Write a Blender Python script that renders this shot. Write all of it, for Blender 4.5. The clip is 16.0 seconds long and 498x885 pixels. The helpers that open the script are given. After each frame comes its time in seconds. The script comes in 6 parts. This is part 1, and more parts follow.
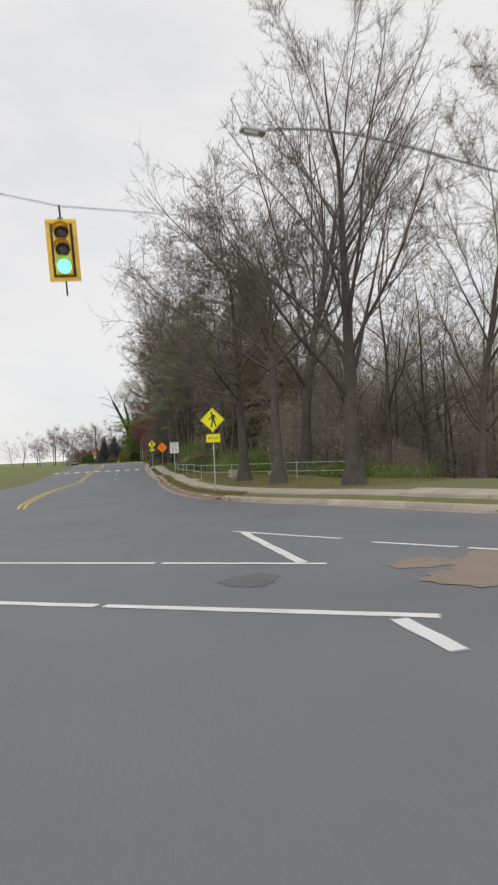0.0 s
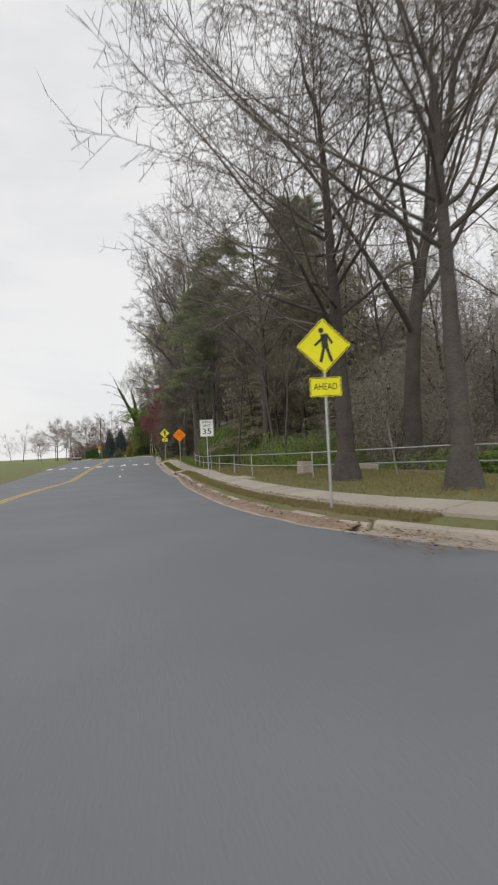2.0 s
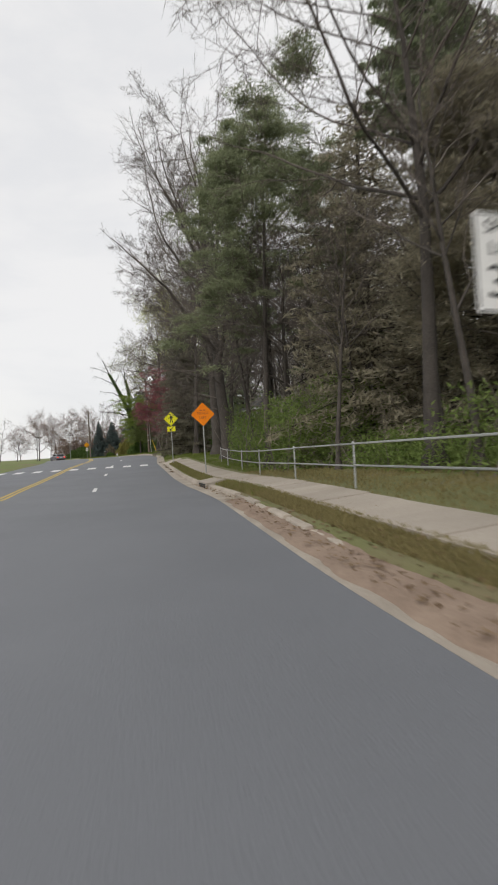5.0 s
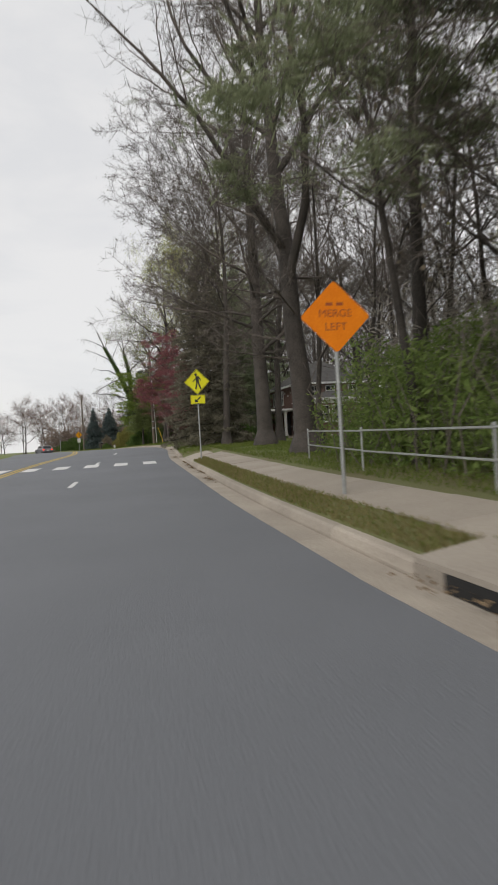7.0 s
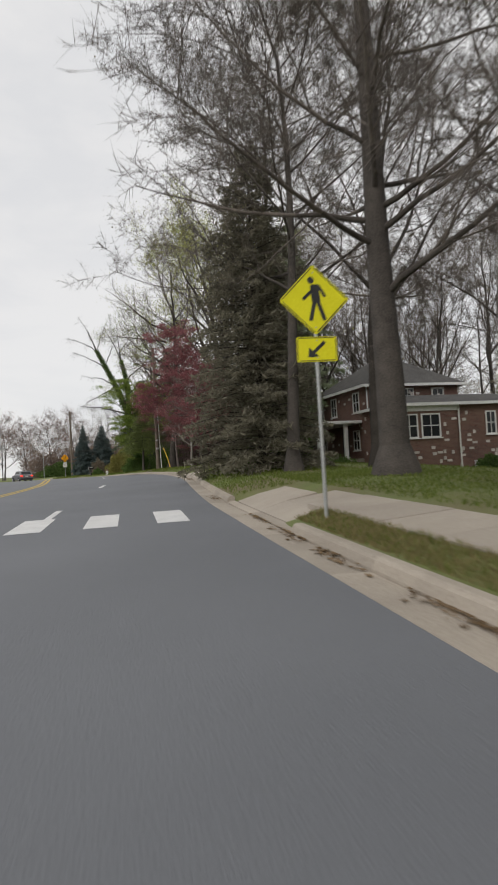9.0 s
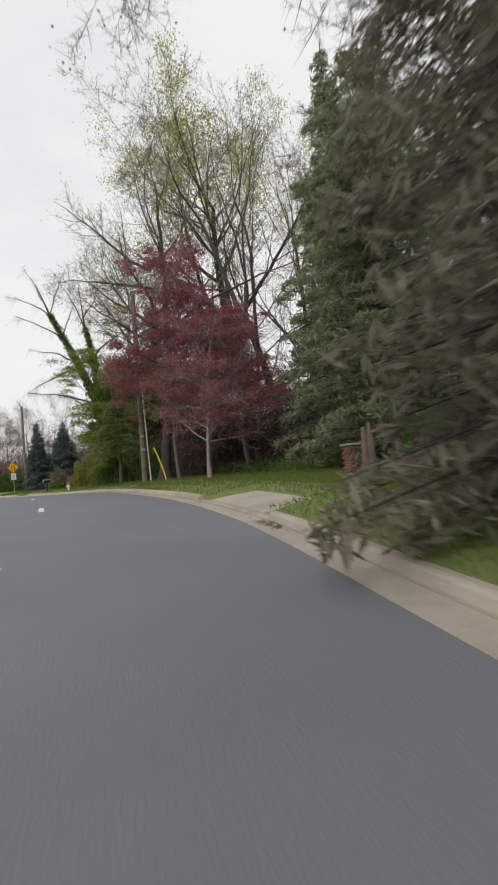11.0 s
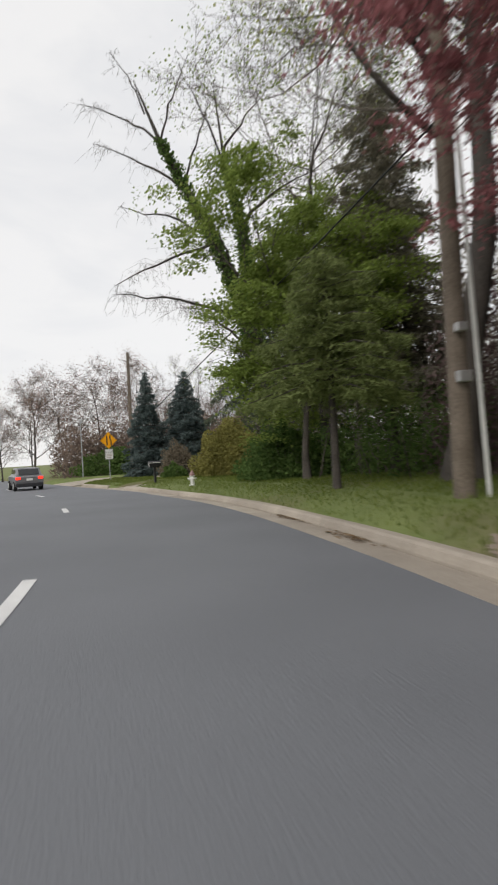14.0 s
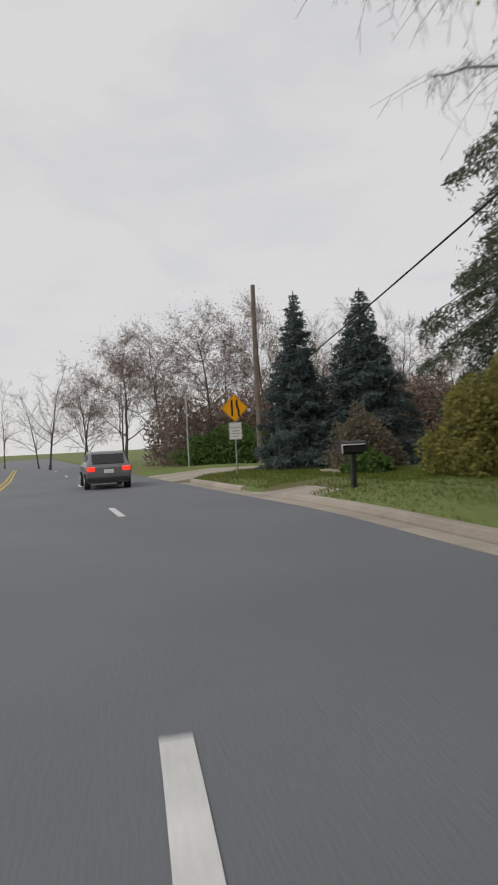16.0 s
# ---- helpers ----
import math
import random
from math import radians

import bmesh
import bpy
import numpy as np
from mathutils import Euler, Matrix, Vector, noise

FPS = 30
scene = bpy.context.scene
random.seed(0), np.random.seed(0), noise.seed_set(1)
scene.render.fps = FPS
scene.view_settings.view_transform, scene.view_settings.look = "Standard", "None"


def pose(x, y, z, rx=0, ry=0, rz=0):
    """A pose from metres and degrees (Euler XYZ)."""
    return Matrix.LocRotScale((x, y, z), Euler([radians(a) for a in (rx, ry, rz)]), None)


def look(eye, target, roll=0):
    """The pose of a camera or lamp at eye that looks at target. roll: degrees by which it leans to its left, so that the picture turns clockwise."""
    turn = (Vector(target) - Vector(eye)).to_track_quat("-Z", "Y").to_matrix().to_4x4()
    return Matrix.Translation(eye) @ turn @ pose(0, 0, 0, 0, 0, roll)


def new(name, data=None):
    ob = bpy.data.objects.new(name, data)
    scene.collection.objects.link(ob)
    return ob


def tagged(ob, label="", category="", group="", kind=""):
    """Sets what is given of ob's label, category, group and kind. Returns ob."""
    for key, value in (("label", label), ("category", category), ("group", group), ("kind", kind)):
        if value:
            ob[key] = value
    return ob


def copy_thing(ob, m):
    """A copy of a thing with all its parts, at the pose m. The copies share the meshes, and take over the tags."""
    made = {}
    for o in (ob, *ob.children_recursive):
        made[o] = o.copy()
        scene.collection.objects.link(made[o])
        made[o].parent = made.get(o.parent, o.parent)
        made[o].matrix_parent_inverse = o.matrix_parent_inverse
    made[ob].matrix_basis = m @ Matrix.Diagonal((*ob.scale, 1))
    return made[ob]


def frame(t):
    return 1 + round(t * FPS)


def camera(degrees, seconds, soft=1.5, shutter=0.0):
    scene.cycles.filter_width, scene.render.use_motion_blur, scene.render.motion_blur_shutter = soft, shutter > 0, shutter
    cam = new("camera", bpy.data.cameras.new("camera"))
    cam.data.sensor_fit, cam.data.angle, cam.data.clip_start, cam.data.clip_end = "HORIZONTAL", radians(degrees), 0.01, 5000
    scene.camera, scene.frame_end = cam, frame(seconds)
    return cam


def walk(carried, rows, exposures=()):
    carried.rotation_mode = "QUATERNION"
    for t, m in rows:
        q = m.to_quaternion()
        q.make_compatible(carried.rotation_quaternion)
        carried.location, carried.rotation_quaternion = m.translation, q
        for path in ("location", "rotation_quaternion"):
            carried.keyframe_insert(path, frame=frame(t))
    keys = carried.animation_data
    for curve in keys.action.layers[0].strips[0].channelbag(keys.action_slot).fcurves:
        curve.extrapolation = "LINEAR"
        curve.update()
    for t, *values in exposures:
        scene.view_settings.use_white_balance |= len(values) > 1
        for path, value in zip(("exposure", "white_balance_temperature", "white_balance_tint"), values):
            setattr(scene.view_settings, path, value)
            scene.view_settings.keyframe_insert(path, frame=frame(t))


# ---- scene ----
# seconds, stops
EXPOSURES = [(0.0, 0.05), (4.2, 0.1), (6.5, 0.05), (7.5, -0.08), (8.2, -0.18), (9.0, 0.0), (11.5, 0.14), (15.3, 0.14), (16.0, -0.22)]
cam = camera(45.66, 16.0, soft=1.9, shutter=0.35)
# seconds; x, y, z in metres; tilt, lean and turn in degrees
PATH = [
    (0.0, -0.000, -0.624, 1.314, 90.92, 2.62, -15.44),
    (0.5, 0.261, 2.970, 1.163, 88.86, 3.28, -15.30),
    (1.0, 0.541, 6.722, 1.036, 89.81, 3.09, -14.99),
    (1.5, 0.765, 10.324, 0.958, 90.56, 2.66, -14.76),
    (2.0, 0.986, 13.957, 0.888, 90.49, 2.96, -14.69),
    (2.5, 1.178, 17.657, 0.793, 90.21, 3.11, -15.00),
    (3.0, 1.447, 20.942, 0.670, 90.12, 3.45, -15.12),
    (3.5, 1.705, 24.727, 0.643, 89.85, 3.34, -15.28),
    (4.0, 1.977, 28.349, 0.613, 90.40, 3.57, -15.24),
    (4.2, 2.108, 29.693, 0.605, 90.41, 3.66, -15.15),
    (6.3, 3.785, 48.763, 0.538, 89.98, 2.84, -14.86),
    (6.5, 3.898, 50.747, 0.508, 89.88, 2.96, -14.84),
    (7.0, 4.271, 55.354, 0.405, 89.67, 3.35, -14.84),
    (7.5, 4.541, 59.710, 0.360, 90.15, 4.40, -15.09),
    (8.0, 4.804, 63.947, 0.412, 91.90, 4.40, -15.22),
    (8.5, 5.054, 68.119, 0.480, 92.34, 3.64, -15.21),
    (8.7, 5.168, 69.651, 0.500, 92.14, 3.21, -15.15),
    (9.0, 5.310, 71.864, 0.540, 92.08, 3.16, -15.12),
    (9.2, 5.393, 73.621, 0.553, 92.15, 3.08, -14.83),
    (11.3, 7.020, 94.185, 1.050, 92.28, 4.70, -17.72),
    (11.5, 7.142, 95.809, 1.090, 92.51, 4.37, -17.06),
    (11.8, 7.332, 98.140, 1.108, 92.87, 4.02, -16.50),
    (12.0, 7.429, 99.808, 1.162, 92.57, 3.74, -15.28),
    (12.2, 7.496, 101.501, 1.223, 92.42, 3.14, -14.31),
    (12.5, 7.533, 103.970, 1.293, 92.67, 2.88, -13.24),
    (13.0, 7.553, 108.093, 1.399, 91.84, 2.54, -11.26),
    (13.5, 7.448, 112.277, 1.390, 91.02, 2.70, -9.61),
    (14.0, 7.043, 116.651, 1.411, 90.94, 3.31, -6.15),
    (14.2, 6.827, 118.314, 1.426, 90.96, 3.29, -4.87),
    (14.5, 6.506, 120.697, 1.437, 90.86, 3.02, -2.87),
    (15.0, 5.811, 124.552, 1.404, 90.70, 2.66, -0.56),
    (15.2, 5.397, 126.198, 1.400, 90.45, 2.52, 0.54),
    (15.5, 4.770, 128.650, 1.394, 90.29, 2.74, 1.60),
    (16.0, 3.826, 132.408, 1.313, 90.04, 2.87, 2.78),
]
walk(cam, [(t, pose(*p)) for t, *p in PATH], EXPOSURES)
# height of the road's surface along y
ROAD_Y = [-10, 0, 10, 20, 30, 40, 50, 60, 70, 80, 90, 100, 110, 120, 130, 140, 150, 160, 170, 180, 190, 200]
ROAD_Z = [0.20, 0.00, -0.29, -0.51, -0.65, -0.69, -0.76, -0.90, -0.76, -0.55, -0.31, -0.07, 0.16, 0.19, 0.12, -0.05, -0.15, -0.21, -0.25, -0.29, -0.33, -0.36]

# ---- world and light ----
SUN_ELEVATION, SUN_TURN = radians(38), radians(215)
world = bpy.data.worlds.new("overcast_sky")
scene.world = world
world.use_nodes = True
wn, wl = world.node_tree.nodes, world.node_tree.links
wn.clear()
w_out, w_bg = wn.new("ShaderNodeOutputWorld"), wn.new("ShaderNodeBackground")
w_sky = wn.new("ShaderNodeTexSky")
w_sky.sky_type, w_sky.sun_disc = "NISHITA", False
w_sky.sun_elevation, w_sky.sun_rotation = SUN_ELEVATION, SUN_TURN
w_co, w_map, w_noise = wn.new("ShaderNodeTexCoord"), wn.new("ShaderNodeMapping"), wn.new("ShaderNodeTexNoise")
w_ramp, w_mix, w_scale = wn.new("ShaderNodeValToRGB"), wn.new("ShaderNodeMixRGB"), wn.new("ShaderNodeMixRGB")
w_map.inputs["Scale"].default_value = (1.0, 1.0, 3.2)
w_noise.inputs["Scale"].default_value = 2.6
w_noise.inputs["Detail"].default_value = 6.0
w_noise.inputs["Roughness"].default_value = 0.55
w_noise.inputs["Distortion"].default_value = 0.4
w_ramp.color_ramp.elements[0].position, w_ramp.color_ramp.elements[1].position = 0.34, 0.52
w_ramp.color_ramp.elements[0].color = (7.75, 7.75, 7.85, 1)
w_ramp.color_ramp.elements[1].color = (8.5, 8.4, 8.35, 1)
w_mix.inputs[0].default_value = 0.93
wl.new(w_co.outputs["Generated"], w_map.inputs[0])
wl.new(w_map.outputs[0], w_noise.inputs["Vector"])
wl.new(w_noise.outputs["Fac"], w_ramp.inputs[0])
wl.new(w_sky.outputs[0], w_mix.inputs[1])
wl.new(w_ramp.outputs[0], w_mix.inputs[2])
wl.new(w_mix.outputs[0], w_bg.inputs[0])
w_bg.inputs[1].default_value = 0.1
wl.new(w_bg.outputs[0], w_out.inputs[0])

sun_data = bpy.data.lights.new("sun", "SUN")
sun_data.energy, sun_data.angle, sun_data.color = 1.5, radians(30), (1.0, 0.96, 0.9)
sun = new("sun", sun_data)
sun.matrix_world = look((0, 0, 60), (-60 * math.sin(SUN_TURN) / math.tan(SUN_ELEVATION), -60 * math.cos(SUN_TURN) / math.tan(SUN_ELEVATION), 0))

# ---- materials ----


def material(name, dark, light, rough=0.8, scale=3.0, fine=40.0, bump=0.2, metal=0.0, spread=0.0, spec=0.5, contrast=0.5):
    """Two tones mixed by a coarse and a fine noise in metres, with relief; spread: how much whole pieces differ."""
    m = bpy.data.materials.new(name)
    m.use_nodes = True
    n, l = m.node_tree.nodes, m.node_tree.links
    b = n["Principled BSDF"]
    co, n1, n2, mix, ramp, col, bp = (n.new(t) for t in ("ShaderNodeTexCoord", "ShaderNodeTexNoise", "ShaderNodeTexNoise", "ShaderNodeMath", "ShaderNodeMapRange", "ShaderNodeMixRGB", "ShaderNodeBump"))
    n1.inputs["Scale"].default_value, n2.inputs["Scale"].default_value = scale, fine
    n1.inputs["Detail"].default_value, n2.inputs["Detail"].default_value = 5.0, 4.0
    l.new(co.outputs["Object"], n1.inputs["Vector"]), l.new(co.outputs["Object"], n2.inputs["Vector"])
    mix.operation = "ADD"
    l.new(n1.outputs["Fac"], mix.inputs[0]), l.new(n2.outputs["Fac"], mix.inputs[1])
    ramp.inputs["From Min"].default_value, ramp.inputs["From Max"].default_value = 1.0 - contrast * 0.6, 1.0 + contrast * 0.6
    l.new(mix.outputs[0], ramp.inputs["Value"])
    col.inputs[1].default_value, col.inputs[2].default_value = (*dark, 1), (*light, 1)
    l.new(ramp.outputs[0], col.inputs[0])
    last = col
    if spread:
        info, hsv, mr = n.new("ShaderNodeObjectInfo"), n.new("ShaderNodeHueSaturation"), n.new("ShaderNodeMapRange")
        mr.inputs["To Min"].default_value, mr.inputs["To Max"].default_value = 1 - spread, 1 + spread
        l.new(info.outputs["Random"], mr.inputs["Value"])
        l.new(mr.outputs[0], hsv.inputs["Value"]), l.new(col.outputs[0], hsv.inputs["Color"])
        last = hsv
    l.new(last.outputs[0], b.inputs["Base Color"])
    b.inputs["Roughness"].default_value, b.inputs["Metallic"].default_value = rough, metal
    b.inputs["Specular IOR Level"].default_value = spec
    bp.inputs["Strength"].default_value, bp.inputs["Distance"].default_value = bump, 0.02
    l.new(n2.outputs["Fac"], bp.inputs["Height"]), l.new(bp.outputs[0], b.inputs["Normal"])
    return m


def leaf_material(name, a, c, through_light=0.35):
    """Leaves or needles: each one differs a little, and lets some light pass."""
    m = bpy.data.materials.new(name)
    m.use_nodes = True
    n, l = m.node_tree.nodes, m.node_tree.links
    n.clear()
    out, geo, col, dif, tr, mix = (n.new(t) for t in ("ShaderNodeOutputMaterial", "ShaderNodeNewGeometry", "ShaderNodeMixRGB", "ShaderNodeBsdfDiffuse", "ShaderNodeBsdfTranslucent", "ShaderNodeMixShader"))
    col.inputs[1].default_value, col.inputs[2].default_value = (*a, 1), (*c, 1)
    l.new(geo.outputs["Random Per Island"], col.inputs[0])
    l.new(col.outputs[0], dif.inputs[0]), l.new(col.outputs[0], tr.inputs[0])
    mix.inputs[0].default_value = through_light
    l.new(dif.outputs[0], mix.inputs[1]), l.new(tr.outputs[0], mix.inputs[2]), l.new(mix.outputs[0], out.inputs[0])
    return m


def glow_material(name, colour, power):
    m = bpy.data.materials.new(name)
    m.use_nodes = True
    b = m.node_tree.nodes["Principled BSDF"]
    b.inputs["Base Color"].default_value = (*colour, 1)
    b.inputs["Emission Color"].default_value, b.inputs["Emission Strength"].default_value = (*colour, 1), power
    return m


ASPHALT = material("asphalt", (0.124, 0.131, 0.145), (0.174, 0.182, 0.199), 0.75, 0.35, 60, 0.35, contrast=0.7)
PATCH = material("asphalt_patch", (0.09, 0.092, 0.098), (0.13, 0.132, 0.138), 0.8, 2, 60, 0.3)
PAINT = material("road_paint", (0.5, 0.5, 0.5), (0.8, 0.8, 0.79), 0.7, 2.5, 45, 0.2, contrast=0.9)
YELLOW_PAINT = material("yellow_road_paint", (0.5, 0.34, 0.04), (0.62, 0.44, 0.06), 0.7, 2.5, 45, 0.2)
CONCRETE = material("concrete", (0.27, 0.235, 0.195), (0.42, 0.37, 0.31), 0.9, 0.9, 35, 0.35, spread=0.12)
WALK = material("walk_concrete", (0.3, 0.262, 0.218), (0.4, 0.355, 0.3), 0.9, 0.8, 30, 0.3, spread=0.08)
DIRT = material("dirt", (0.16, 0.11, 0.08), (0.33, 0.25, 0.19), 0.95, 1.6, 25, 0.7, contrast=0.8)
SAND = material("tan_dirt", (0.17, 0.14, 0.115), (0.3, 0.24, 0.185), 0.95, 1.3, 25, 0.6, contrast=0.9)
DRAIN_SHADE = material("drain_shade", (0.01, 0.01, 0.01), (0.02, 0.02, 0.02), 0.9)
GALV = material("galvanised_steel", (0.33, 0.34, 0.34), (0.46, 0.47, 0.46), 0.5, 8, 60, 0.08, 0.6, spread=0.08)
# darker and less metallic than the galvanised pole
LAMP_STEEL = material("dark_lamp_steel", (0.1, 0.105, 0.11), (0.16, 0.165, 0.17), 0.6, 8, 60, 0.1, 0.2)
DARK_METAL = material("dark_metal", (0.03, 0.03, 0.035), (0.06, 0.06, 0.065), 0.45, 8, 60, 0.1, 0.4)
SIGN_YELLOW = material("sign_yellow_green", (0.66, 0.62, 0.015), (0.76, 0.72, 0.03), 0.5, 4, 30, 0.03, spec=0.15)
SIGN_AMBER = material("sign_amber", (0.8, 0.34, 0.01), (0.88, 0.4, 0.02), 0.5, 4, 30, 0.03, spec=0.15)
SIGN_ORANGE = material("sign_orange", (0.75, 0.19, 0.008), (0.85, 0.25, 0.012), 0.5, 4, 30, 0.03, spec=0.15)
SIGN_WHITE = material("sign_white", (0.66, 0.66, 0.65), (0.76, 0.76, 0.75), 0.5, 4, 30, 0.03)
SIGN_BLACK = material("sign_black", (0.012, 0.012, 0.012), (0.025, 0.025, 0.025), 0.55, 4, 30, 0.03)
FADED = material("faded_lettering", (0.28, 0.055, 0.012), (0.4, 0.09, 0.015), 0.6, 20, 60, 0.03)
FAINT = material("faint_text", (0.36, 0.27, 0.25), (0.46, 0.36, 0.33), 0.6, 20, 60, 0.03)
ALUMINIUM = material("sign_back", (0.4, 0.4, 0.4), (0.5, 0.5, 0.5), 0.45, 6, 40, 0.05, 0.7)
SIGNAL_YELLOW = material("signal_housing", (0.62, 0.38, 0.02), (0.72, 0.46, 0.04), 0.45, 6, 40, 0.05)
LENS_DARK = material("dark_lens", (0.03, 0.03, 0.03), (0.05, 0.05, 0.05), 0.2)
LENS_GREEN = glow_material("green_lens", (0.08, 0.95, 0.6), 4.0)
BARK = material("grey_brown_bark", (0.042, 0.036, 0.032), (0.095, 0.082, 0.072), 0.95, 2.0, 22, 1.0, spread=0.18)
PALE_BARK = material("pale_bark", (0.16, 0.145, 0.125), (0.3, 0.28, 0.25), 0.9, 2.0, 22, 0.8, spread=0.15)
TWIG = material("twig_bark", (0.09, 0.076, 0.066), (0.17, 0.145, 0.125), 0.95, 2.0, 15, 0.2, spread=0.2)
TAN_TWIG = material("tan_twig", (0.2, 0.16, 0.13), (0.32, 0.27, 0.22), 0.95, 2.0, 15, 0.2)
PLUM_BARK = material("plum_bark", (0.09, 0.075, 0.07), (0.18, 0.15, 0.14), 0.9, 3, 25, 0.7)
BUDS = leaf_material("olive_buds", (0.33, 0.35, 0.09), (0.52, 0.54, 0.18), 0.6)
BROWN_LEAF = leaf_material("brown_buds", (0.15, 0.125, 0.095), (0.27, 0.23, 0.17), 0.4)
RED_LEAF = leaf_material("wine_red_leaves", (0.215, 0.092, 0.1), (0.43, 0.185, 0.195), 0.55)
GREEN_LEAF = leaf_material("fresh_green_leaves", (0.16, 0.22, 0.05), (0.32, 0.4, 0.11), 0.55)
DEEP_LEAF = leaf_material("deep_green_leaves", (0.075, 0.13, 0.04), (0.15, 0.22, 0.07), 0.45)
NEEDLE = leaf_material("dark_needles", (0.19, 0.225, 0.14), (0.36, 0.4, 0.26), 0.5)
PINE_NEEDLE = leaf_material("pine_needles", (0.17, 0.195, 0.115), (0.32, 0.35, 0.215), 0.5)
FRESH_LEAF = leaf_material("undergrowth_leaves", (0.13, 0.19, 0.055), (0.25, 0.32, 0.105), 0.5)
SPRUCE = leaf_material("spruce_needles", (0.085, 0.105, 0.075), (0.18, 0.205, 0.145), 0.4)
CEDAR = leaf_material("dull_cedar", (0.25, 0.225, 0.165), (0.44, 0.405, 0.3), 0.5)
DARK_CEDAR = leaf_material("dark_cedar", (0.16, 0.15, 0.115), (0.3, 0.28, 0.21), 0.5)
YEW = leaf_material("dull_green_needles", (0.175, 0.205, 0.125), (0.33, 0.37, 0.225), 0.5)
DULL_GREEN = leaf_material("hemlock_needles", (0.13, 0.162, 0.06), (0.26, 0.305, 0.12), 0.5)
BLUE_NEEDLE = leaf_material("blue_needles", (0.075, 0.1, 0.1), (0.155, 0.195, 0.19), 0.35)
OLIVE_LEAF = leaf_material("olive_yellow_leaves", (0.19, 0.185, 0.06), (0.36, 0.33, 0.115), 0.5)
THICKET = leaf_material("winter_thicket", (0.26, 0.235, 0.2), (0.45, 0.41, 0.35), 0.5)
RUSSET_BUD = leaf_material("russet_buds", (0.24, 0.16, 0.14), (0.42, 0.3, 0.26), 0.5)
PURPLE_BRUSH = leaf_material("purple_brown_brush", (0.12, 0.085, 0.085), (0.22, 0.155, 0.15), 0.4)
TAN_BRUSH = leaf_material("tan_brush", (0.3, 0.26, 0.22), (0.5, 0.45, 0.39), 0.45)
HEDGE_RED = leaf_material("russet_thicket", (0.16, 0.12, 0.1), (0.3, 0.23, 0.19), 0.35)
GRASS_BLADE = leaf_material("grass_blades", (0.1, 0.14, 0.03), (0.21, 0.25, 0.07), 0.5)
DRY_BLADE = leaf_material("dry_grass_blades", (0.19, 0.165, 0.075), (0.31, 0.265, 0.13), 0.4)
LITTER = leaf_material("fallen_leaves", (0.12, 0.08, 0.045), (0.26, 0.19, 0.12), 0.1)
SHINGLE = material("grey_shingles", (0.06, 0.057, 0.054), (0.11, 0.105, 0.1), 0.9, 2, 18, 0.6)
TRIM = material("white_trim", (0.66, 0.66, 0.64), (0.78, 0.78, 0.76), 0.6, 3, 30, 0.05)
PANE = material("window_pane", (0.015, 0.017, 0.02), (0.03, 0.033, 0.037), 0.08, 3, 30, 0.0)
WHITEWASH = material("whitewashed_stone", (0.42, 0.38, 0.35), (0.62, 0.58, 0.54), 0.9, 5, 40, 0.3, spread=0.15)
POLE_WOOD = material("pole_wood", (0.1, 0.08, 0.06), (0.19, 0.155, 0.125), 0.95, 2, 25, 0.7)
GUARD_YELLOW = material("guard_yellow", (0.55, 0.36, 0.02), (0.68, 0.46, 0.04), 0.5, 3, 30, 0.05)
CONDUIT = material("white_conduit", (0.55, 0.55, 0.53), (0.68, 0.68, 0.66), 0.5, 3, 30, 0.05)
CABLE = material("black_cable", (0.012, 0.012, 0.012), (0.02, 0.02, 0.02), 0.6)
BOX_BLACK = material("mailbox_black", (0.012, 0.012, 0.014), (0.03, 0.03, 0.034), 0.4, 4, 30, 0.05)
HYDRANT_WHITE = material("hydrant_white", (0.6, 0.6, 0.58), (0.72, 0.72, 0.7), 0.5, 5, 40, 0.15)
HYDRANT_RED = material("hydrant_bonnet", (0.22, 0.12, 0.12), (0.3, 0.18, 0.17), 0.5, 5, 40, 0.15)


def ground_material():
    """Turf with patches of dry grass and bare soil."""
    m = material("turf", (0.09, 0.125, 0.03), (0.18, 0.215, 0.065), 0.95, 0.8, 30, 0.8, contrast=0.8)
    n, l = m.node_tree.nodes, m.node_tree.links
    b = n["Principled BSDF"]
    col = b.inputs["Base Color"].links[0].from_node
    co, big, ramp, mix = n.new("ShaderNodeTexCoord"), n.new("ShaderNodeTexNoise"), n.new("ShaderNodeMapRange"), n.new("ShaderNodeMixRGB")
    big.inputs["Scale"].default_value, big.inputs["Detail"].default_value = 0.22, 6.0
    ramp.inputs["From Min"].default_value, ramp.inputs["From Max"].default_value = 0.5, 0.68
    mix.inputs[2].default_value = (0.17, 0.135, 0.08, 1)
    where, along, dry = n.new("ShaderNodeSeparateXYZ"), n.new("ShaderNodeMapRange"), n.new("ShaderNodeMixRGB")
    along.inputs["From Min"].default_value, along.inputs["From Max"].default_value = 62.0, 92.0
    dry.inputs[1].default_value = (0.135, 0.125, 0.055, 1)
    l.new(co.outputs["Object"], where.inputs[0]), l.new(where.outputs[1], along.inputs["Value"])
    along.inputs["To Min"].default_value = 0.35
    l.new(along.outputs[0], dry.inputs[0]), l.new(col.outputs[0], dry.inputs[2])
    col = dry
    l.new(co.outputs["Object"], big.inputs["Vector"]), l.new(big.outputs["Fac"], ramp.inputs["Value"])
    l.new(ramp.outputs[0], mix.inputs[0]), l.new(col.outputs[0], mix.inputs[1]), l.new(mix.outputs[0], b.inputs["Base Color"])
    return m


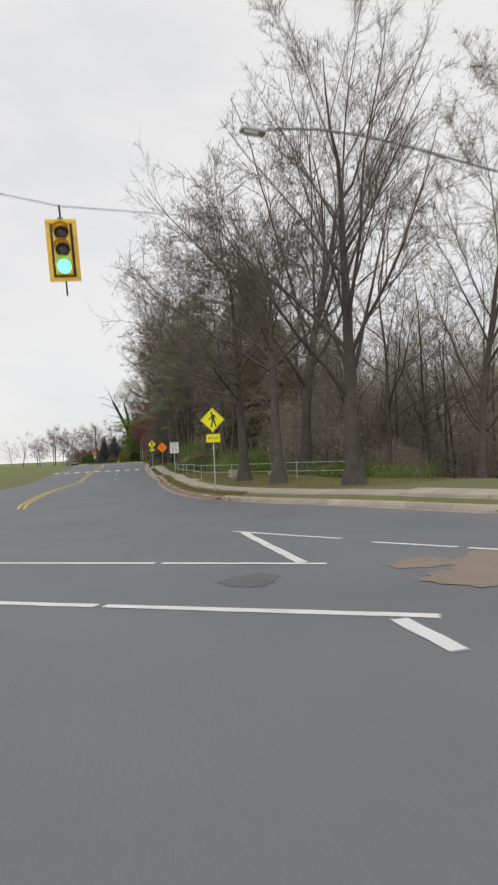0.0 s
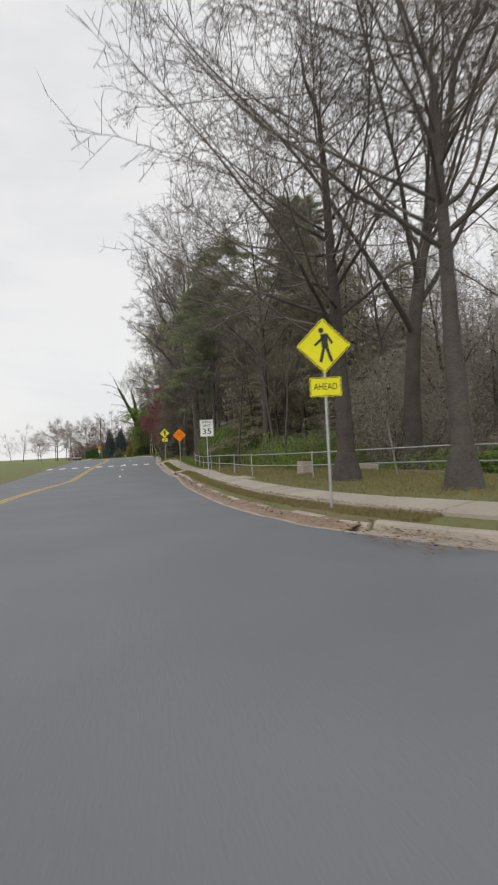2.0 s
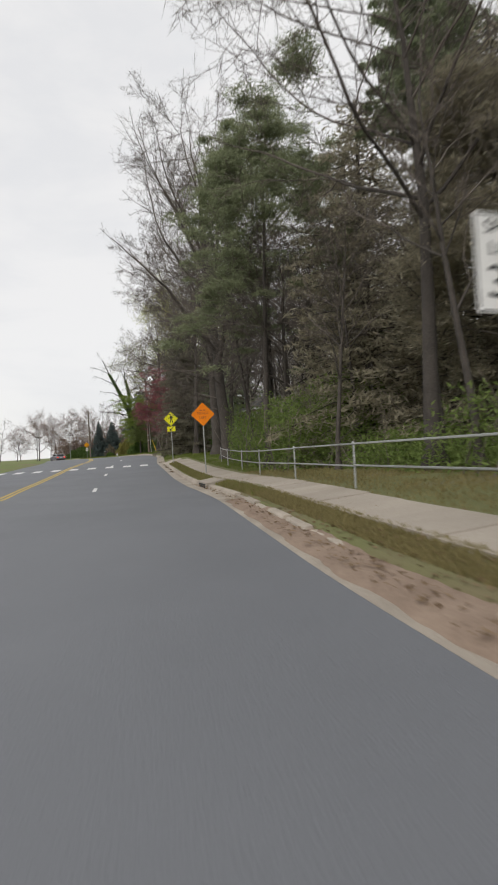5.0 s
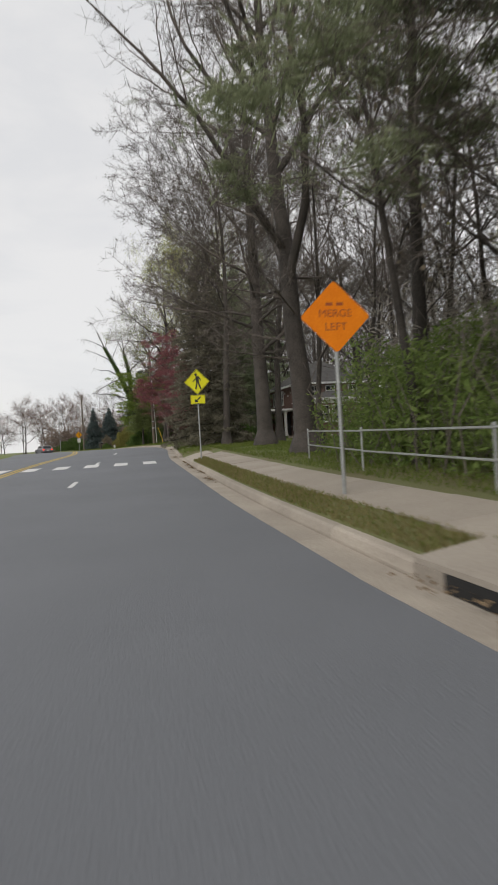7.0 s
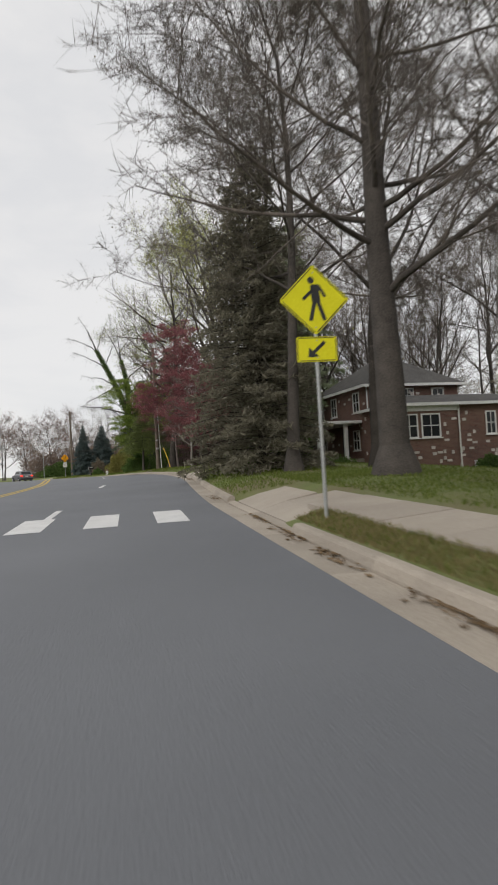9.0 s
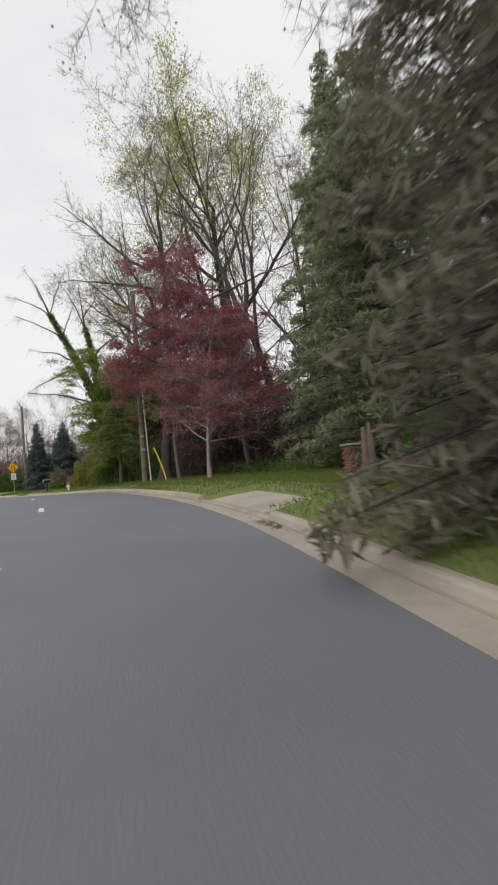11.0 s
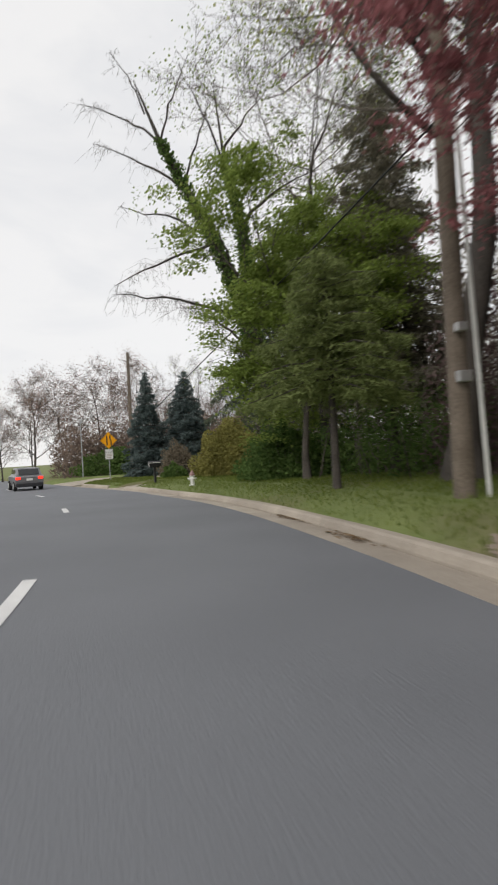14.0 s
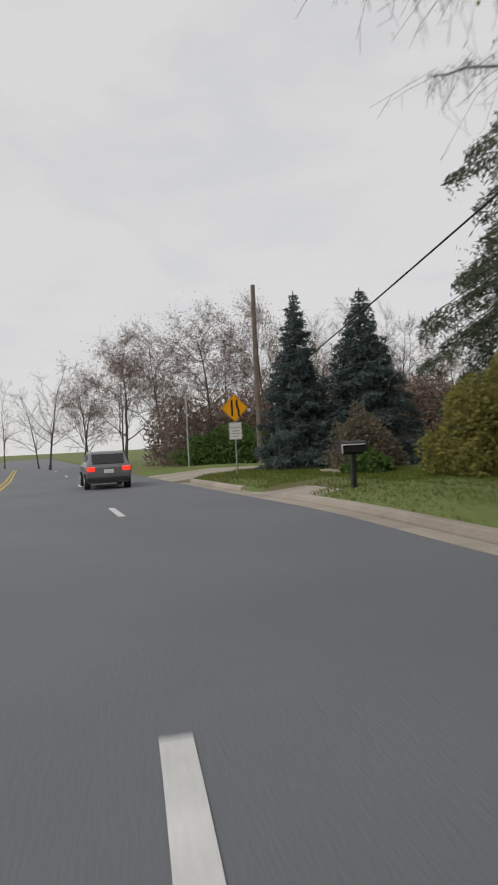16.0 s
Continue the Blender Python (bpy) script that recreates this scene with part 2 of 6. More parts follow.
def brick_material():
    """Red-brown brick that varies from course to course."""
    m = bpy.data.materials.new("mottled_brick")
    m.use_nodes = True
    n, l = m.node_tree.nodes, m.node_tree.links
    b = n["Principled BSDF"]
    co, sep, add, comb, br, no, ramp, mix, bp = (n.new(t) for t in ("ShaderNodeTexCoord", "ShaderNodeSeparateXYZ", "ShaderNodeMath", "ShaderNodeCombineXYZ", "ShaderNodeTexBrick", "ShaderNodeTexNoise", "ShaderNodeMapRange", "ShaderNodeMixRGB", "ShaderNodeBump"))
    l.new(co.outputs["Object"], sep.inputs[0])
    l.new(sep.outputs[0], add.inputs[0]), l.new(sep.outputs[1], add.inputs[1])
    l.new(add.outputs[0], comb.inputs[0]), l.new(sep.outputs[2], comb.inputs[1])
    l.new(comb.outputs[0], br.inputs["Vector"]), l.new(comb.outputs[0], no.inputs["Vector"])
    br.inputs["Scale"].default_value, br.inputs["Brick Width"].default_value, br.inputs["Row Height"].default_value = 1.0, 0.22, 0.075
    br.inputs["Mortar Size"].default_value = 0.006
    br.inputs["Color1"].default_value, br.inputs["Color2"].default_value, br.inputs["Mortar"].default_value = (0.11, 0.055, 0.043, 1), (0.18, 0.09, 0.068, 1), (0.2, 0.17, 0.15, 1)
    no.inputs["Scale"].default_value = 0.9
    ramp.inputs["From Min"].default_value, ramp.inputs["From Max"].default_value = 0.35, 0.75
    mix.inputs[2].default_value = (0.19, 0.115, 0.09, 1)
    l.new(no.outputs["Fac"], ramp.inputs["Value"])
    l.new(ramp.outputs[0], mix.inputs[0]), l.new(br.outputs["Color"], mix.inputs[1]), l.new(mix.outputs[0], b.inputs["Base Color"])
    l.new(br.outputs["Fac"], bp.inputs["Height"])
    bp.invert = True
    bp.inputs["Strength"].default_value, bp.inputs["Distance"].default_value = 0.5, 0.01
    l.new(bp.outputs[0], b.inputs["Normal"])
    b.inputs["Roughness"].default_value = 0.9
    return m


TURF = ground_material()
BRICK = brick_material()

# ---- building blocks ----


def part(name, bm, mat, parent=None, label=""):
    """Links a bmesh as one mesh object, under a thing or a part."""
    me = bpy.data.meshes.new(name)
    bm.to_mesh(me)
    bm.free()
    return mesh_part(name, me, mat, parent, label)


def mesh_part(name, me, mat, parent=None, label=""):
    if mat is not None and not me.materials:
        me.materials.append(mat)
    ob = new(name, me)
    if parent is not None:
        ob.parent = parent
    if label:
        tagged(ob, label)
    return ob


def empty(name, m, label, category, group=""):
    ob = new(name)
    ob.empty_display_size = 0.2
    ob.matrix_world = m
    return tagged(ob, label, category, group)


def array_mesh(name, verts, faces):
    """A mesh from an array of points and an array of faces of equal size."""
    me = bpy.data.meshes.new(name)
    verts, faces = np.asarray(verts, np.float32), np.asarray(faces, np.int32)
    k = faces.shape[1]
    me.vertices.add(len(verts)), me.loops.add(faces.size), me.polygons.add(len(faces))
    me.vertices.foreach_set("co", verts.ravel())
    me.loops.foreach_set("vertex_index", faces.ravel())
    me.polygons.foreach_set("loop_start", np.arange(len(faces), dtype=np.int32) * k)
    me.update(calc_edges=True)
    return me


def box(bm, size, at=(0, 0, 0), turn=None, bevel=0.0):
    m = Matrix.Translation(at) @ (turn or Matrix.Identity(4)) @ Matrix.Diagonal((*size, 1))
    made = bmesh.ops.create_cube(bm, size=1, matrix=m)["verts"]
    if bevel:
        edges = list({e for v in made for e in v.link_edges})
        bmesh.ops.bevel(bm, geom=edges, offset=bevel, segments=2, affect="EDGES", profile=0.5)
    return bm


def rod(bm, a, b, r0, r1=None, sides=10):
    a, b = Vector(a), Vector(b)
    turn = (b - a).to_track_quat("Z", "Y").to_matrix().to_4x4()
    bmesh.ops.create_cone(bm, cap_ends=True, segments=sides, radius1=r0, radius2=r0 if r1 is None else r1, depth=(b - a).length, matrix=Matrix.Translation((a + b) / 2) @ turn)
    return bm


def lathe(bm, rings, sides=20, at=(0, 0, 0)):
    """A turned body from (radius, height) rings."""
    rows = [[bm.verts.new((at[0] + r * math.cos(2 * math.pi * i / sides), at[1] + r * math.sin(2 * math.pi * i / sides), at[2] + z)) for i in range(sides)] for r, z in rings]
    for low, high in zip(rows, rows[1:]):
        for i in range(sides):
            bm.faces.new((low[i], low[(i + 1) % sides], high[(i + 1) % sides], high[i]))
    bm.faces.new(rows[0][::-1]), bm.faces.new(rows[-1])
    return bm


def plate(bm, outline, thick, m=None):
    """A flat plate in the x-z plane with its face towards -y."""
    m = m or Matrix.Identity(4)
    front = [bm.verts.new(m @ Vector((x, 0, z))) for x, z in outline]
    back = [bm.verts.new(m @ Vector((x, thick, z))) for x, z in outline]
    bm.faces.new(front), bm.faces.new(back[::-1])
    for i in range(len(outline)):
        j = (i + 1) % len(outline)
        bm.faces.new((front[j], front[i], back[i], back[j]))
    return bm


def rounded(w, h, r, steps=4, diamond=False):
    """The outline of a rectangle with rounded corners, on its point if diamond."""
    pts = []
    for cx, cz, a0 in ((w / 2 - r, h / 2 - r, 0), (-w / 2 + r, h / 2 - r, 90), (-w / 2 + r, -h / 2 + r, 180), (w / 2 - r, -h / 2 + r, 270)):
        for i in range(steps + 1):
            a = radians(a0 + 90 * i / steps)
            pts.append((cx + r * math.cos(a), cz + r * math.sin(a)))
    if diamond:
        c = math.sqrt(0.5)
        pts = [((x - z) * c, (x + z) * c) for x, z in pts]
    return pts


def letters(name, text, height, mat, parent, at, label="", width=None):
    """Raised lettering in the x-z plane, centred at a point and facing -y."""
    cu = bpy.data.curves.new(name, "FONT")
    cu.body, cu.size, cu.align_x, cu.align_y, cu.extrude = text, height * 1.4, "CENTER", "CENTER", 0.0015
    tmp = new(name, cu)
    bpy.context.view_layer.update()
    me = bpy.data.meshes.new_from_object(tmp.evaluated_get(bpy.context.evaluated_depsgraph_get()))
    bpy.data.objects.remove(tmp), bpy.data.curves.remove(cu)
    xs = [v.co.x for v in me.vertices]
    k = width / (max(xs) - min(xs)) if width else 1.0
    me.transform(Matrix.Translation(at) @ Matrix.Rotation(radians(90), 4, "X") @ Matrix.Diagonal((k, 1, 1, 1)))
    me.materials.clear()
    return mesh_part(name, me, mat, parent, label)


# ---- the line of the road ----
EDGE = [(-300, 4.3), (24, 4.4), (30, 4.3), (35, 4.5), (41, 4.85), (48, 5.6), (52, 6.02), (57, 6.35), (66, 6.78), (74, 7.35), (82, 7.88), (87, 8.22), (95, 9.1), (98, 9.5), (102, 9.9),
        (106, 10.02), (110, 9.88), (114, 9.73), (118, 9.45), (123, 9.08), (128, 8.45), (134, 7.4), (139, 6.1), (144, 4.75), (149, 2.75), (155, 0.3), (168, -5.0), (200, -19.0), (300, -62.0)]
FINE_Y = np.arange(-300, 300.5, 0.5)
fine_x = np.interp(FINE_Y, [a for a, _ in EDGE], [b for _, b in EDGE])
kernel = np.hanning(13)
FINE_X = np.convolve(np.pad(fine_x, 6, mode="edge"), kernel / kernel.sum(), mode="valid")
# where the kerb swings round the corner into the cross street
CORNER = [(0, 80.0), (1.5, 40.0), (3, 24.0), (5, 16.0), (8, 11.0), (11, 8.5), (14.3, 7.65), (17.2, 6.65), (21, 5.3), (24, 4.55), (27, 4.4)]


def main_edge(y):
    return np.interp(y, FINE_Y, FINE_X)


def edge(y):
    """Where the asphalt ends, along y; open where the cross street joins."""
    y = np.asarray(y, float)
    corner = np.interp(y, [a for a, _ in CORNER], [b for _, b in CORNER])
    near = np.interp(-y, [-1, 14, 16, 22, 30], [80, 80, 20, 8, 4.3])
    return np.where(y > 26, main_edge(y), np.where(y > -1, np.maximum(corner, main_edge(y)), np.where(y > -30, near, main_edge(y))))


def road_z(y):
    return np.interp(y, ROAD_Y, ROAD_Z)


def side(y, u, h=0.0):
    """A point u metres to the right of the asphalt's edge, square to it, h above the road."""
    y = float(y)
    s = (float(edge(y + 0.4)) - float(edge(y - 0.4))) / 0.8
    s = max(-1.5, min(1.5, s))
    n = math.hypot(1, s)
    yy = y - u * s / n
    return Vector((float(edge(y)) + u / n, yy, float(road_z(yy)) + h))


def rise(u):
    """How far the land lies over the road, u metres from the asphalt's edge."""
    return np.interp(u, [0.0, 0.5, 0.6, 0.66, 1.15, 2.4, 6, 14, 30, 120], [-0.08, -0.08, 0.1, 0.125, 0.26, 0.37, 0.42, 0.36, 0.28, 0.3])


def land(x, y):
    """The height of the land."""
    x, y = np.asarray(x, float), np.asarray(y, float)
    right = rise((x - edge(y)) * 0.97)
    far_side = np.where((y > -14) & (y < 2), -80.0, main_edge(y) - 14.4)
    left = np.interp(far_side - x, [-0.1, 0.15, 0.2, 1, 20], [-0.08, -0.08, 0.1, 0.16, 0.3])
    u = (x - edge(y)) * 0.97
    for a, b, reach in ((81.0, 86.3, 2.3), (102.7, 107.3, 2.3), (146.5, 149.05, 2.0), (157.6, 163.6, 30.0)):
        paved = (y > a) & (y < b) & (u > 0) & (u < reach)
        right = np.where(paved, np.minimum(right, np.interp(u, [0.0, 0.66, 1.2, reach], [-0.08, -0.06, 0.04, 0.14])), right)
    fall = np.interp(u, [7, 13, 19, 30, 120], [0.0, -0.35, -1.15, -1.6, -1.8]) * np.interp(y, [-5, 15, 105, 118], [0, 1, 1, 0])
    return road_z(y) + np.maximum(right, left) + fall


def on_land(x, y, sink=0.0):
    return Vector((x, y, float(land(x, y)) - sink))

# ---- ground, road and pavement ----


def ground_sheet():
    us = np.array([-900, -400, -200, -120, -80, -55, -40, -30, -24, -20, -18, -16.2, -15.5, -14.9, -14.65, -14.6, -14.4, -14.2, -10, -5, -1, 0.0, 0.3, 0.5, 0.6, 0.66, 0.8, 1.15, 1.7, 2.4, 3, 3.7, 4.5, 5.5, 6.5, 8, 10, 12, 14, 17, 20, 24, 30, 40, 55, 80, 120, 200, 400, 900], float)
    ys = np.concatenate([[-900, -500, -300, -200, -120, -80, -50, -35, -30, -26, -22, -18, -16, -14], np.arange(-12, 30, 0.5), np.arange(30, 175, 1.0), np.arange(175, 260, 5), [270, 300, 400, 600, 900]])
    rng = np.random.default_rng(4)
    rows = []
    for y in ys:
        x = np.minimum(edge(np.full_like(us, y)), 12.0) + us / 0.97
        z = land(x, np.full_like(x, y))
        u = (x - edge(np.full_like(x, y))) * 0.97
        bumps = np.where((u > 2.6) | (u < -17), 1.0, np.where((u > 0.7) & (u < 1.2), 0.35, 0.0))
        z = z + bumps * (0.05 * np.sin(x * 0.9 + y * 0.37) * np.sin(y * 0.6 - x * 0.21) + rng.uniform(-0.02, 0.02, len(x)))
        rows.append(np.stack([x, np.full_like(x, y), z], 1))
    verts = np.concatenate(rows)
    n, k = len(ys), len(us)
    i, j = np.meshgrid(np.arange(n - 1), np.arange(k - 1), indexing="ij")
    a = (i * k + j).ravel()
    me = array_mesh("ground", verts, np.stack([a, a + 1, a + k + 1, a + k], 1))
    for p in me.polygons:
        p.use_smooth = True
    ob = mesh_part("ground", me, TURF)
    return tagged(ob, "green and dry patchy turf along the road", "ground", kind="structure")


def road_sheet():
    ys = np.concatenate([[-300, -150, -80, -50, -40, -32, -28, -24, -20, -16, -15, -14.2, -10, -5, -1.2], np.arange(-0.5, 28, 0.5), np.arange(28, 180, 1.0), np.arange(180, 300, 6)])
    verts, faces = [], []
    for y in ys:
        r = float(edge(y))
        left = -80.0 if -14 < y < 2 else float(main_edge(y)) - 14.4
        for f in (0, 0.25, 0.5, 0.75, 0.9, 1.0):
            verts.append((left + (r - left) * f, y, float(road_z(y))))
    for a in range(len(ys) - 1):
        for b in range(5):
            faces.append((a * 6 + b, a * 6 + b + 1, a * 6 + b + 7, a * 6 + b + 6))
    ob = mesh_part("road", array_mesh("road", verts, faces), ASPHALT)
    return tagged(ob, "worn grey asphalt road curving gently past the woods", "road", kind="structure")


def strip(name, pts_a, pts_b, mat, label, lift=0.006, thick=0.0):
    """A painted or laid band between two lines of points on the road."""
    verts = [(*p[:2], float(road_z(p[1])) + lift) for p in pts_a] + [(*p[:2], float(road_z(p[1])) + lift) for p in pts_b]
    n = len(pts_a)
    me = array_mesh(name, verts, [(i, i + 1, n + i + 1, n + i) for i in range(n - 1)])
    if me.polygons[0].normal.z < 0:
        me.flip_normals()
    return tagged(mesh_part(name, me, mat), label, "road marking", kind="structure")


def marking(a, b, width, mat=PAINT, label="worn white painted line across the asphalt"):
    """A straight painted line with ragged ends."""
    a, b = Vector((*a, 0)), Vector((*b, 0))
    d = (b - a).normalized()
    s = Vector((-d.y, d.x, 0)) * width / 2
    n = max(2, int((b - a).length / 0.25))
    rng = random.Random(int(a.x * 100 + a.y * 10))
    line = [a.lerp(b, i / n) for i in range(n + 1)]
    return strip("road_marking", [p - s * rng.uniform(0.82, 1.08) for p in line], [p + s * rng.uniform(0.82, 1.08) for p in line], mat, label)


ground_sheet()
road_sheet()

# the marked triangle and the lines of the crossing at the junction
for a, b, w in (((-3.6, 11.1), (0.9, 8.02), 0.13), ((1.0, 7.95), (2.98, 6.59), 0.13), ((-4.0, 8.3), (0.05, 5.55), 0.14), ((0.12, 5.5), (2.75, 3.68), 0.14), ((2.9, 11.35), (4.2, 8.87), 0.12),
                ((4.41, 8.1), (5.13, 6.86), 0.12), ((5.2, 6.7), (5.6, 6.0), 0.12), ((3.02, 11.0), (2.74, 6.85), 0.17), ((2.42, 3.75), (2.36, 2.86), 0.17)):
    marking(a, b, w)
# crossing bars further along
for i in range(10):
    x1 = 7.12 - i * 1.35
    strip("road_marking", [(x1 - 0.62, 83.05), (x1 - 0.47, 85.35)], [(x1, 83.05), (x1 + 0.15, 85.35)], PAINT, "white painted crossing bar on the asphalt")
# lane dashes and the double centre line
for y0 in np.arange(60.6, 185, 12.2):
    ys = np.linspace(y0, y0 + 2.1, 6)
    strip("road_marking", [side(y, -3.78) for y in ys], [side(y, -3.63) for y in ys], PAINT, "white painted lane dash")
for u in (-7.25, -7.0):
    ys = np.arange(26, 200, 2.0)
    strip("road_marking", [side(y, u - 0.06) for y in ys], [side(y, u + 0.06) for y in ys], YELLOW_PAINT, "yellow painted centre line")


def blob(name, cx, cy, rx, ry, mat, label, lift, seed, turn=0.0, z_at=None, category="ground patch"):
    """An uneven flat patch that lies on the road."""
    rng = random.Random(seed)
    n = 96
    ph = [rng.uniform(0, 6.28) for _ in range(6)]
    bm = bmesh.new()
    ring = []
    for i in range(n):
        a = 2 * math.pi * i / n
        k = 1 + 0.12 * math.sin(2 * a + ph[0]) + 0.1 * math.sin(3 * a + ph[1]) + 0.06 * math.sin(7 * a + ph[2]) + 0.05 * math.sin(13 * a + ph[3]) + 0.04 * math.sin(23 * a + ph[4]) + 0.03 * math.sin(41 * a + ph[5])
        x, y = rx * k * math.cos(a), ry * k * math.sin(a)
        x, y = cx + x * math.cos(turn) - y * math.sin(turn), cy + x * math.sin(turn) + y * math.cos(turn)
        ring.append(bm.verts.new((x, y, (float(road_z(y)) if z_at is None else z_at(x, y)) + lift)))
    mid = bm.verts.new((cx, cy, (float(road_z(cy)) if z_at is None else z_at(cx, cy)) + lift * 1.5))
    for i in range(n):
        bm.faces.new((ring[i], ring[(i + 1) % n], mid))
    return tagged(part(name, bm, mat), label, category, kind="structure")


blob("asphalt_patch", 1.78, 6.02, 0.36, 0.36, PATCH, "dark round asphalt patch over a manhole", 0.005, 2)
for i, (cx, cy, rx, ry) in enumerate(((5.3, 5.2, 1.25, 1.1), (4.0, 6.0, 0.5, 0.3), (6.2, 4.0, 1.5, 1.0), (4.1, 4.9, 0.55, 0.65), (7.6, 3.2, 1.5, 1.1))):
    blob("dirt_patch", cx, cy, rx, ry, SAND, "tan dirt spilled over the road's corner", 0.004 + 0.0015 * i, 5 + i, 0.3)

# ---- kerb, gutter and sidewalk, piece by piece ----


def kerb_piece(name, y0, y1, mat, profile, parent, sink=0.0):
    """A cast length along the road's edge with the given cross-section of (u, h)."""
    bm = bmesh.new()
    rings = []
    steps = 3
    for i in range(steps + 1):
        y = y0 + (y1 - y0) * i / steps
        rings.append([bm.verts.new(side(y, u, h - sink)) for u, h in profile])
    k = len(profile)
    for a, b in zip(rings, rings[1:]):
        for i in range(k):
            j = (i + 1) % k
            bm.faces.new((a[i], a[j], b[j], b[i]))
    bm.faces.new(rings[0]), bm.faces.new(rings[-1][::-1])
    bmesh.ops.recalc_face_normals(bm, faces=bm.faces)
    return part(name, bm, mat, parent)


GUTTER = [(0.0, -0.12), (0.0, 0.004), (0.2, 0.002), (0.44, -0.012), (0.44, -0.12)]
KERB = [(0.447, -0.14), (0.447, 0.02), (0.475, 0.11), (0.5, 0.135), (0.53, 0.145), (0.62, 0.147), (0.645, 0.13), (0.645, -0.14)]
LOW_KERB = [(0.447, -0.14), (0.447, 0.0), (0.5, 0.02), (0.62, 0.035), (0.645, 0.03), (0.645, -0.14)]
APRONS = [(81.3, 86.3), (102.6, 107.4), (146.4, 149.1)]
kerb = tagged(new("kerb"), "weathered tan concrete kerb and gutter beside the asphalt", "kerb", kind="structure")
rng = random.Random(11)
y = 9.0
while y < 156:
    step = 1.52 if y < 52 else 3.04
    y1 = y + step
    mid = (y + y1) / 2
    low = any(a < mid < b for a, b in APRONS)
    rough = 23 < mid < 52
    if not (rough and rng.random() < 0.28):
        gap = rng.uniform(0.03, 0.3) if rough else 0.006
        kerb_piece("kerb_stone", y + gap, y1 - 0.006, CONCRETE, LOW_KERB if low else KERB, kerb, rng.uniform(0.0, 0.07) if rough else 0.0)
    kerb_piece("gutter_slab", y + 0.004, y1 - 0.004, CONCRETE, GUTTER if not rough else [(a * 0.4, b) for a, b in GUTTER], kerb)
    y = y1
# dirt and leaf litter that has washed over the broken kerb
def litter_strip(name, y0, y1, u0, u1, h0, h1, mat, label, seed):
    r = np.random.default_rng(seed)
    ys, fs = np.arange(y0, y1, 0.25), np.linspace(0, 1, 7)
    verts = []
    for y in ys:
        ends = 0.12 * math.sin(y * 1.7) + 0.08 * math.sin(y * 4.1 + 1)
        for f in fs:
            u = u0 + (u1 + ends - u0) * f + 0.05 * math.sin(y * 3.3) * (1 - f)
            verts.append(side(y, u, (h0 + (h1 - h0) * f) + r.uniform(-0.012, 0.012) - (0.03 if f in (0.0, 1.0) else 0)))
    k = len(fs)
    i, j = np.meshgrid(np.arange(len(ys) - 1), np.arange(k - 1), indexing="ij")
    a = (i * k + j).ravel()
    me = array_mesh(name, np.array(verts), np.stack([a, a + 1, a + k + 1, a + k], 1))
    if me.polygons[0].normal.z < 0:
        me.flip_normals()
    return tagged(mesh_part(name, me, mat), label, "ground patch", kind="structure")


litter_strip("dirt_strip", 23, 51, 0.1, 0.95, 0.02, 0.13, DIRT, "brown dirt washed over the broken kerb", 3)
for i, (yy, uu) in enumerate(((72.5, 0.3), (75.6, 0.42), (78.4, 0.35), (80.2, 0.4), (82.5, 0.45), (88, 0.3), (101, 0.3), (124.6, 0.35), (127.5, 0.4))):
    r2 = np.random.default_rng(40 + i)
    bm = bmesh.new()
    for _ in range(70):
        p = side(yy + r2.normal(0, 0.42), min(0.43, max(0.05, uu + r2.normal(0, 0.07))), 0.012)
        w, t = r2.uniform(0.02, 0.065), r2.uniform(0, 6.28)
        vs = [bm.verts.new((p.x + w * k * math.cos(t + g), p.y + w * k * math.sin(t + g), p.z + r2.uniform(-0.006, 0.012))) for g, k in ((0, 1.0), (1.7, 0.6), (3.1, 1.1), (4.6, 0.55))]
        bm.faces.new(vs)
    tagged(part("leaf_litter", bm, LITTER), "damp brown leaf scraps lying in the gutter", "leaf litter", kind="stuff")

walk_slabs = tagged(new("sidewalk"), "pale concrete sidewalk slabs behind a grass strip", "sidewalk", kind="structure")
y, rng = 5.5, random.Random(5)
while y < 81.0:
    y1 = y + (1.5 if y > 14.4 else 0.99)
    w0 = 1.05 + 0.12 * min(1, max(0, (y - 30) / 25))
    w1 = 1.95 + 0.35 * min(1, max(0, (y - 36) / 18))
    dz = rng.uniform(-0.008, 0.008) + (0.05 if y < 14.4 else 0.0)
    kerb_piece("slab", y + 0.006, y1 - 0.006, WALK, [(w0, 0.1), (w0, 0.285 + dz), (w1, 0.375 + dz), (w1, 0.1)], walk_slabs)
    y = y1
kerb_piece("slab", 81.0, 83.6, WALK, [(0.66, -0.05), (0.66, 0.04), (1.2, 0.2), (2.3, 0.36), (2.3, 0.1)], walk_slabs)
kerb_piece("slab", 83.62, 86.2, WALK, [(0.66, -0.05), (0.66, 0.04), (1.2, 0.2), (1.9, 0.34), (1.9, 0.1)], walk_slabs)
kerb_piece("slab", 36.4, 38.6, WALK, [(1.97, 0.1), (1.97, 0.376), (2.45, 0.39), (2.45, 0.1)], walk_slabs)
for a, b, reach in ((102.7, 107.3, 2.3), (146.45, 149.05, 2.0)):
    apron = tagged(new("driveway"), "pale concrete driveway apron meeting the gutter", "driveway", kind="structure")
    n = 3
    for i in range(n):
        a0, a1 = a + (b - a) * i / n, a + (b - a) * (i + 1) / n
        kerb_piece("slab", a0 + 0.005, a1 - 0.005, WALK, [(0.66, -0.1), (0.66, 0.03), (1.2, 0.1), (reach, 0.2), (reach, -0.1)], apron)
